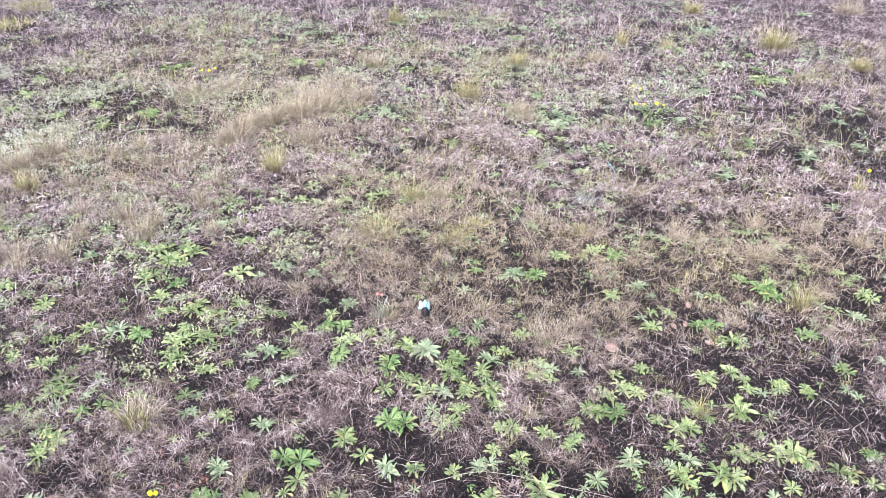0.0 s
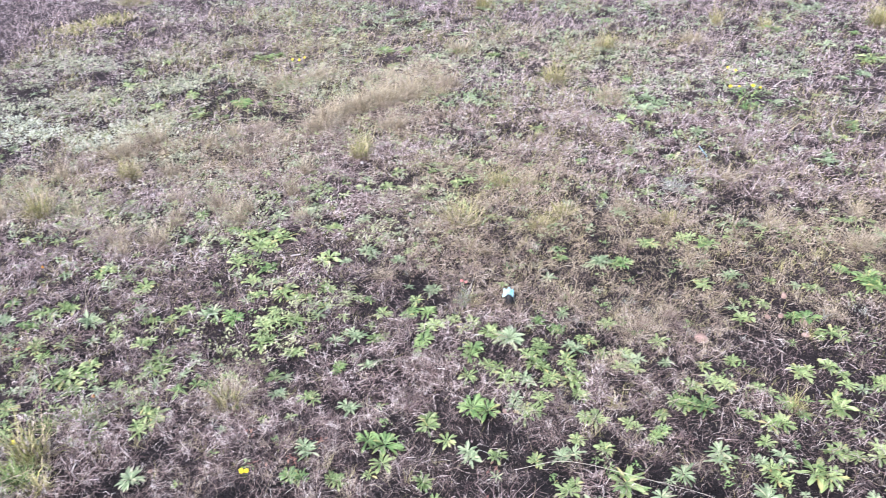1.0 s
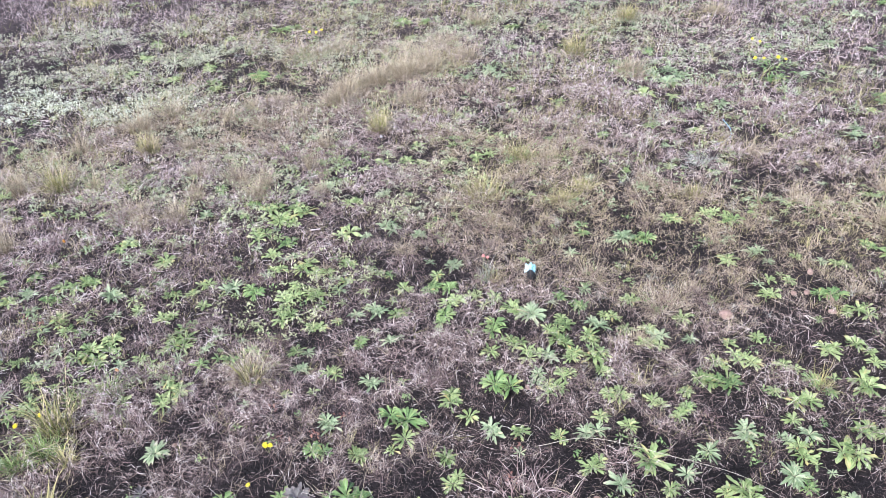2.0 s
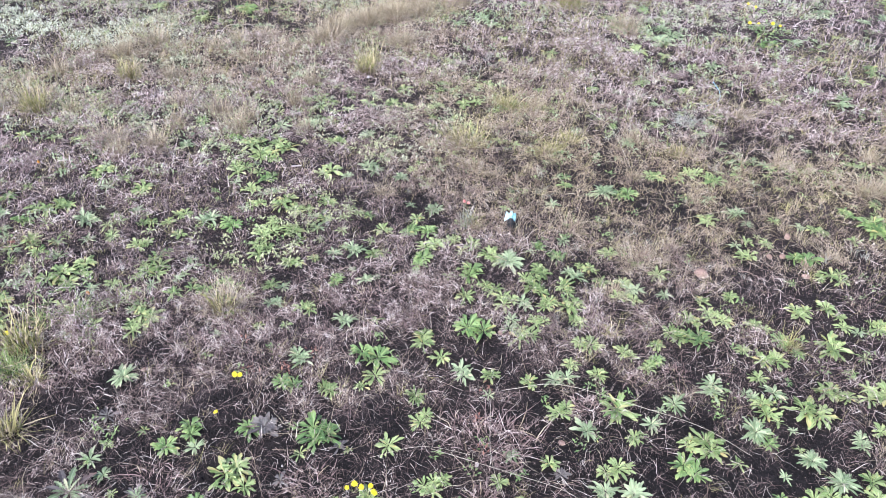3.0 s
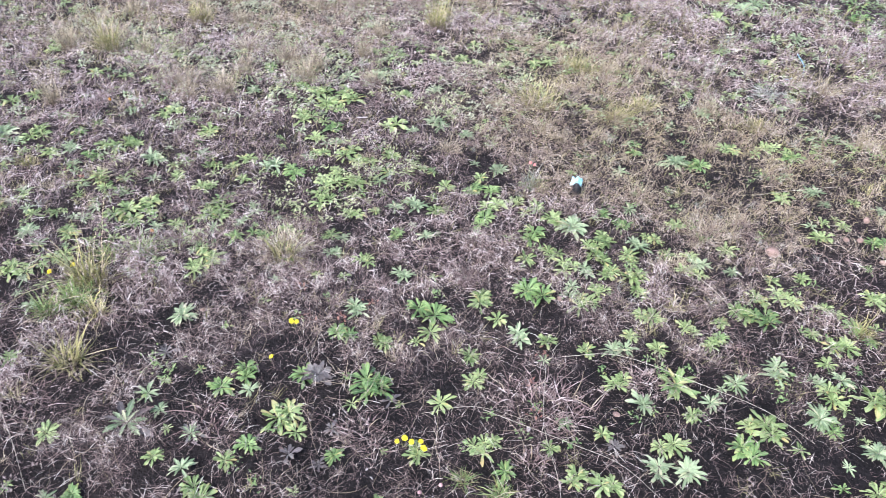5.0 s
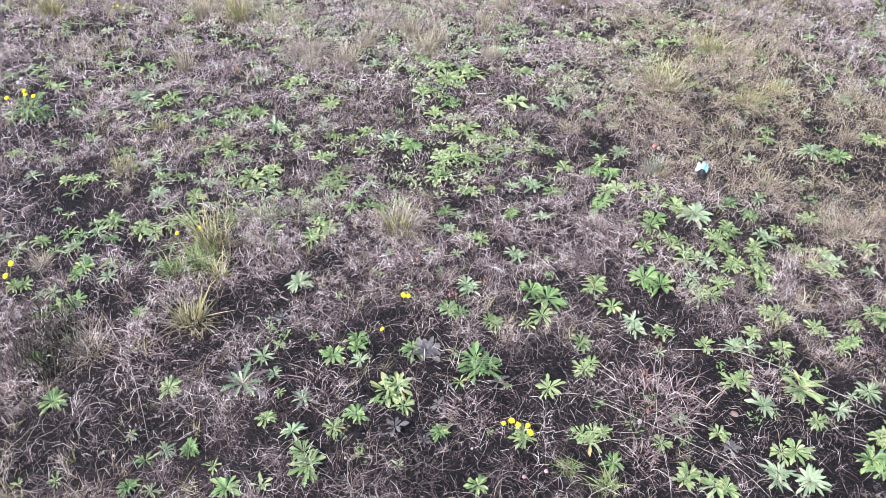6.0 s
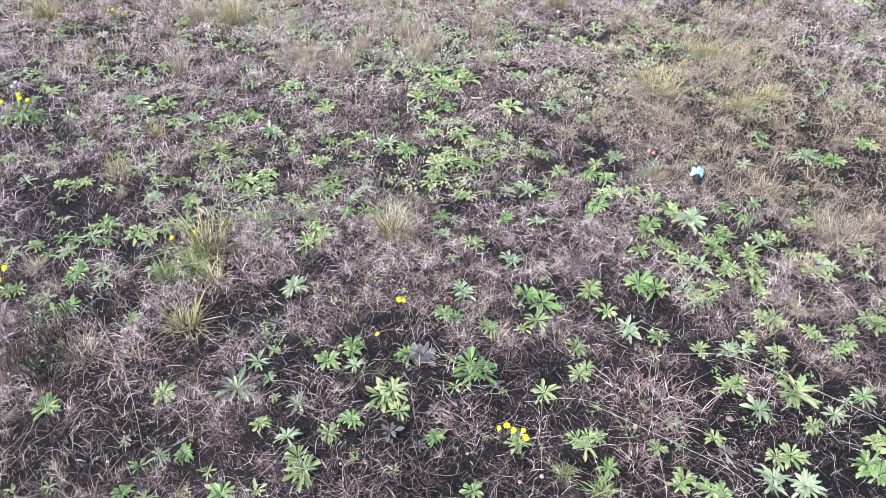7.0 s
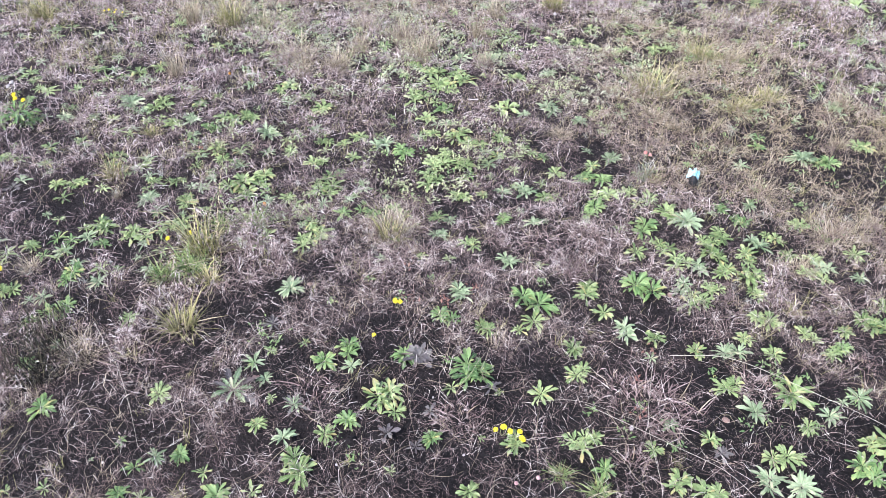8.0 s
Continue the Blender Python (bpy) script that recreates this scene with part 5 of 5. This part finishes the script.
dry_stalk([(0.907, 2.432), (0.764, 2.322), (0.627, 2.267)], 0.026, 0.00086)
dry_stalk([(-0.112, 0.978), (0.011, 1.031), (0.151, 1.051)], 0.023, 0.00066)
dry_stalk([(-1.533, 0.912), (-1.419, 0.787), (-1.342, 0.703)], 0.028, 0.00074)


def head_mesh(name, mat, across, petals=18, layers=3):
    """A daisy-like head of many narrow strap petals over a small boss."""
    vs, fs, at = [], [], 0
    for layer in range(layers):
        for i in range(petals - 3 * layer):
            az = 6.283 * i / (petals - 3 * layer) + layer * 0.2
            ln, wd, up = across * (0.5 - 0.12 * layer) * (1 + 0.12 * math.sin(i * 2.7)), across * 0.12, 0.05 + 0.4 * layer
            pts = np.array([[0.06 * across, -wd * 0.3, 0], [0.06 * across, wd * 0.3, 0], [ln * 0.7, -wd * 0.5, 0], [ln * 0.7, wd * 0.5, 0], [ln, -wd * 0.3, 0], [ln, wd * 0.3, 0]])
            pts[:, 2] = pts[:, 0] * up - (pts[:, 0] / across) ** 2 * across * 0.12 + layer * across * 0.03
            vs.append(turned(pts, az))
            fs.append(np.array([[0, 2, 3, 1], [2, 4, 5, 3]]) + at)
            at += 6
    return raw_mesh(name, np.vstack(vs), np.vstack(fs), mat)


def bud_mesh(name, mat, across, tall):
    ang, lv = np.arange(8) * 6.283 / 8, np.linspace(0, 1, 6)
    rad = across * 0.5 * np.sin(np.pi * (0.12 + 0.8 * lv)) * (1 + 0.0 * lv)
    v = np.array([[r * math.cos(a) * (1 + 0.15 * math.sin(3 * a + 5 * q)), r * math.sin(a), q * tall] for q, r in zip(lv, rad) for a in ang])
    i, j = np.meshgrid(np.arange(5), np.arange(8), indexing="ij")
    f = np.stack([i * 8 + j, i * 8 + (j + 1) % 8, (i + 1) * 8 + (j + 1) % 8, (i + 1) * 8 + j], axis=2).reshape(-1, 4)
    return raw_mesh(name, v, f, mat)


HEAD = {"yellow": head_mesh("flower_head", YELLOW, 0.03), "orange": bud_mesh("flower_head", ORANGE, 0.017, 0.035), "red": bud_mesh("flower_head", RED, 0.022, 0.03),
        "pink": bud_mesh("flower_head", PINK, 0.01, 0.011), "white": bud_mesh("flower_head", WHITE, 0.03, 0.02)}


def flower(colour, x, y, high, label, heads=1, gap=0.03, scale=1.0, leafy=0):
    """A flowering weed: thin stems from one foot, a head on each, and leaves up the stems."""
    ob = new("flower")
    ob.location = (x, y, float(land(x, y)))
    for i in range(heads):
        a = picker.uniform(0, 6.283)
        dx, dy = (gap * ((i - (heads - 1) / 2) * 0.8 + picker.uniform(-0.3, 0.3)), picker.uniform(-0.9, 0.9) * gap)
        h = high * picker.uniform(0.85, 1.1)
        stem = smooth_path([(0, 0, -0.005), (dx * 0.3 + 0.006 * math.cos(a), dy * 0.3, h * 0.5), (dx, dy, h)], 6)
        stem_ob = part("stem", tube("stem", stem, 0.0012 * scale, STALK, 5), ob)
        hd = part("flower_head", HEAD[colour], stem_ob)
        hd.matrix_basis = Matrix.Translation((dx, dy, h)) @ Matrix.Rotation(picker.uniform(0.1, 0.7), 4, "X") @ Matrix.Rotation(picker.uniform(-0.3, 0.3), 4, "Y") @ Matrix.Scale(scale * picker.uniform(0.85, 1.15), 4)
    for i in range(leafy):
        v, f, uv = leaf_arrays(picker.uniform(0.05, 0.1) * scale, 0.016 * scale, 0.6, picker.uniform(0.3, 1.2), 0.3, 0.25, picker.uniform(0, 6))
        rr = picker.uniform(0, gap * heads * 0.4)
        az = picker.uniform(0, 6.283)
        part("leaf", raw_mesh("leaf", turned(v, az, (rr * math.cos(az), rr * math.sin(az), picker.uniform(0, high * 0.6))), f, LEAF["green"], uv), ob)
    return tagged(ob, label, "flower", "flowers in the field")


YELLOW_LABEL = "small bright yellow flower heads on thin stems"
flower("yellow", -0.555, 1.145, 0.027, YELLOW_LABEL, 3, 0.013, 0.46)
flower("yellow", -0.117, 0.875, 0.026, "yellow flower heads over a pale green rosette", 4, 0.012, 0.43)
flower("yellow", -0.07, 0.88, 0.026, "yellow flower heads over a pale green rosette", 3, 0.011, 0.43)
flower("yellow", -0.55, 1.013, 0.017, "single small yellow flower close to the soil", 1, 0.019, 0.4)
flower("yellow", -1.28, 1.089, 0.036, "yellow flower heads beside a grass tuft", 2, 0.041, 0.55)
flower("yellow", -1.626, 0.708, 0.056, YELLOW_LABEL, 2, 0.037, 0.6)
flower("yellow", -2.31, 1.38, 0.1, "leafy green weed with a few yellow flowers", 4, 0.035, 0.62, 60)
flower("yellow", -2.622, 2.192, 0.048, "yellow flower heads on a low green weed", 5, 0.028, 0.36, 14)
flower("yellow", 1.04, 4.17, 0.09, "dark green weed with several yellow flowers", 4, 0.06, 0.6, 40)
flower("yellow", 1.0, 4.5, 0.06, "yellow flower heads on a low green weed", 2, 0.05, 0.6, 14)
flower("yellow", 2.038, 3.547, 0.04, "single small yellow flower close to the soil", 1, 0.016, 0.68)
flower("yellow", -1.651, 4.409, 0.067, "small yellow-green flowering weed in far field", 3, 0.04, 0.63, 8)
flower("orange", -1.152, 1.34, 0.013, "withered orange flower bud in dry grass", 1, 0.018, 0.53)
flower("orange", -1.788, 1.967, 0.025, "withered orange flower bud in dry grass", 1, 0.017, 0.58)
flower("red", -0.112, 2.05, 0.1, "small red flower bud above a grey-green grass tuft", 2, 0.012, 0.5)
tuft("grey", -0.112, 2.046, 0.075, 0.12)
flower("pink", 0.003, 0.807, 0.029, "dry pinkish seed head near the soil", 1, 0.029, 0.95)
flower("pink", -0.027, 0.771, 0.019, "dry pinkish seed head near the soil", 1, 0.029, 0.95)
flower("white", -0.797, 2.998, 0.055, "whitish fluffy seed head in the grass", 1, 0.016, 0.55)
flower("white", -2.36, 1.43, 0.13, "whitish fluffy seed heads beside yellow flowers", 2, 0.03, 0.6)


# the broad green plant with long upright strap leaves
def strap_plant(x, y, across):
    ob = new("strap_leaved_plant")
    ob.location = (x, y, float(land(x, y)))
    for i in range(24):
        ring = i / 24
        ln = across * 0.52 * picker.uniform(0.7, 1.1) * (1.0 - 0.15 * ring)
        v, f, uv = leaf_arrays(ln, ln * 0.2, radians(25) * (1 - ring) * picker.uniform(0, 1.4), radians(16 + 60 * ring ** 1.5) * picker.uniform(0.8, 1.15), 0.5, 0.1, picker.uniform(0, 6), 0.6)
        part("leaf", raw_mesh("leaf", turned(v, i * 2.39996 + picker.uniform(-0.3, 0.3), (picker.uniform(-0.015, 0.015), picker.uniform(-0.015, 0.015), 0)), f, LEAF["lime" if i % 3 else "green"], uv), ob)
    return tagged(ob, "broad bright green plant with long strap-like leaves", "weed")


# a flat rosette of toothed leaves, green at its heart and purplish outside
def toothed_rosette(x, y, across):
    ob = new("toothed_rosette")
    ob.location = (x, y, float(land(x, y)) + 0.004)
    for i in range(15):
        ring = i / 15
        ln = across * (0.54 - 0.3 * ring) * picker.uniform(0.85, 1.1)
        v, f, uv = leaf_arrays(ln, ln * 0.26, radians(10) * (1 - ring), radians(8 + 45 * ring) * picker.uniform(0.6, 1.3), 0.3, 0.15, picker.uniform(0, 6), 0.66, 13, 5)
        v = v.reshape(13, 5, 3)
        v[1::2, :, 1] = (v[1::2, :, 1] - v[1::2, 2:3, 1]) * 0.55 + v[1::2, 2:3, 1]
        kind = "purple" if ring < 0.3 else "silver"
        part("leaf", raw_mesh("leaf", turned(v.reshape(-1, 3), i * 2.39996 + picker.uniform(-0.25, 0.25)), f, LEAF[kind], uv), ob, "dull purplish outer leaf" if ring < 0.3 else "")
    return tagged(ob, "flat rosette of toothed grey-green leaves, purplish outside", "weed")


toothed_rosette(-0.783, 0.704, 0.15)
toothed_rosette(-0.62, 0.735, 0.08)


strap_plant(0.482, 1.316, 0.125)


# the dark wiry weed at the field's near edge
def wiry_weed(x, y, wide, high, count):
    a, r = rng.uniform(0, 6.283, count), wide * 0.5 * np.sqrt(rng.uniform(0, 1, count))
    t = np.linspace(0, 1, 5)[None, :]
    h = high * rng.uniform(0.4, 1.1, count)
    bx, by = r * np.cos(a), r * np.sin(a)
    az = rng.uniform(0, 6.283, count)
    px = bx[:, None] + np.cos(az)[:, None] * 0.35 * h[:, None] * t ** 1.4 + rng.normal(0, 0.003, (count, 5))
    py = by[:, None] + np.sin(az)[:, None] * 0.35 * h[:, None] * t ** 1.4 + rng.normal(0, 0.003, (count, 5))
    w = np.full((count, 1), 0.0018) * np.array([[1, 1, 0.9, 0.8, 0.5]])
    ob = new("wiry_weed", ribbons("wiry_weed", np.stack([px, py, h[:, None] * t - 0.003], axis=2), w, np.column_stack([-np.sin(az), np.cos(az), 0 * az]), BLADE["dark"]))
    ob.location = (x, y, float(land(x, y)))
    return tagged(ob, "dark wiry olive-brown weed with thin upright stems", "weed")


wiry_weed(-1.3, 0.537, 0.189, 0.094, 330)
wiry_weed(-1.368, 0.642, 0.131, 0.084, 150)
wiry_weed(-1.198, 1.115, 0.109, 0.054, 60)


# ---- stones and litter ----
def stone(x, y, wide, deep, tall, mat, label, seed):
    bm = bmesh.new()
    bmesh.ops.create_icosphere(bm, subdivisions=3, radius=0.5)
    for v in bm.verts:
        k = 1 + 0.28 * noise.noise(v.co * 2.2 + Vector((seed, 0, 0))) + 0.08 * noise.noise(v.co * 7 + Vector((0, seed, 0)))
        v.co = Vector((v.co.x * wide * k, v.co.y * deep * k, v.co.z * tall * k))
    for f in bm.faces:
        f.smooth = True
    me = bpy.data.meshes.new("stone")
    bm.to_mesh(me)
    bm.free()
    me.materials.append(mat)
    ob = new("stone", me)
    ob.location, ob.rotation_euler = (x, y, float(land(x, y)) + tall * 0.3), (0.1, -0.12, seed)
    return tagged(ob, label, "stone", "stones in the field")


stone(0.704, 1.981, 0.046, 0.037, 0.027, STONE, "rounded pinkish-tan stone lying in dry grass", 0.2)
for i, (x, y, s) in enumerate([(1.002, 2.283, 0.0261), (1.046, 2.135, 0.0317), (1.041, 2.061, 0.0284), (0.974, 2.153, 0.0264), (0.93, 2.144, 0.0211), (0.349, 1.164, 0.0168), (-0.828, 1.115, 0.0146), (0.115, 1.539, 0.0182), (0.097, 1.531, 0.0127)]):
    stone(x, y, s, s * 0.8, s * 0.6, STONE, "small pinkish pebble on dark soil", 1.3 + i)
for i, (x, y, s) in enumerate([(0.151, 1.034, 0.0131), (-0.43, 0.634, 0.0076), (-0.177, 0.787, 0.0076), (-0.319, 0.907, 0.0066), (-0.919, 0.395, 0.0077)]):
    stone(x, y, s, s * 0.8, s * 0.7, PALE_STONE, "tiny pale pebble on dark soil", 8.1 + i)


def plastic_scrap(x, y):
    """A crumpled pale sheet caught over a small black cap."""
    ob = new("plastic_scrap")
    ob.location = (x, y, float(land(x, y)))
    u, v = np.meshgrid(np.linspace(-1, 1, 17), np.linspace(-1, 1, 13))
    edge = np.array([[noise.noise(Vector((a * 1.7, b * 1.7, 3.1))) for a, b in zip(ra, rb)] for ra, rb in zip(u, v)])
    crease = np.array([[noise.noise(Vector((a * 4.1, b * 4.1, 8.7))) for a, b in zip(ra, rb)] for ra, rb in zip(u, v)])
    px, py = u * 0.019 * (1 + 0.25 * edge), v * 0.013 * (1 + 0.3 * edge)
    pz = 0.06 - 0.014 * (u * u * 0.5 + v * v * 0.7) + 0.009 * crease + 0.012 * edge + 0.006 * v
    i = np.arange(12 * 16)
    r = (i // 16) * 17 + i % 16
    part("sheet", raw_mesh("sheet", np.column_stack([px.ravel(), py.ravel(), pz.ravel()]), np.column_stack([r, r + 1, r + 18, r + 17]), PLASTIC), ob, "crumpled pale blue sheet")
    cap = part("cap", bud_mesh("cap", BLACK, 0.034, 0.056), ob, "small black cap")
    cap.location = (0.005, -0.012, -0.003)
    return tagged(ob, "crumpled pale blue plastic scrap caught over black cap", "litter")


plastic_scrap(0.043, 2.085)
tagged(new("string", tube("string", smooth_path([(0.755, 3.4, 0.06), (0.79, 3.36, 0.03), (0.79, 3.31, 0.016), (0.75, 3.25, 0.014), (0.71, 3.22, 0.012)], 8), 0.0014, BLUE)), "short length of pale blue string in dry grass", "string")
tagged(new("paper_roll", tube("paper_roll", [(-0.851, 2.232, 0.02), (-0.838, 2.236, 0.02), (-0.813, 2.244, 0.022)], 0.0029, WHITE, 8, 1.0)), "small white paper roll lying on the soil", "litter")
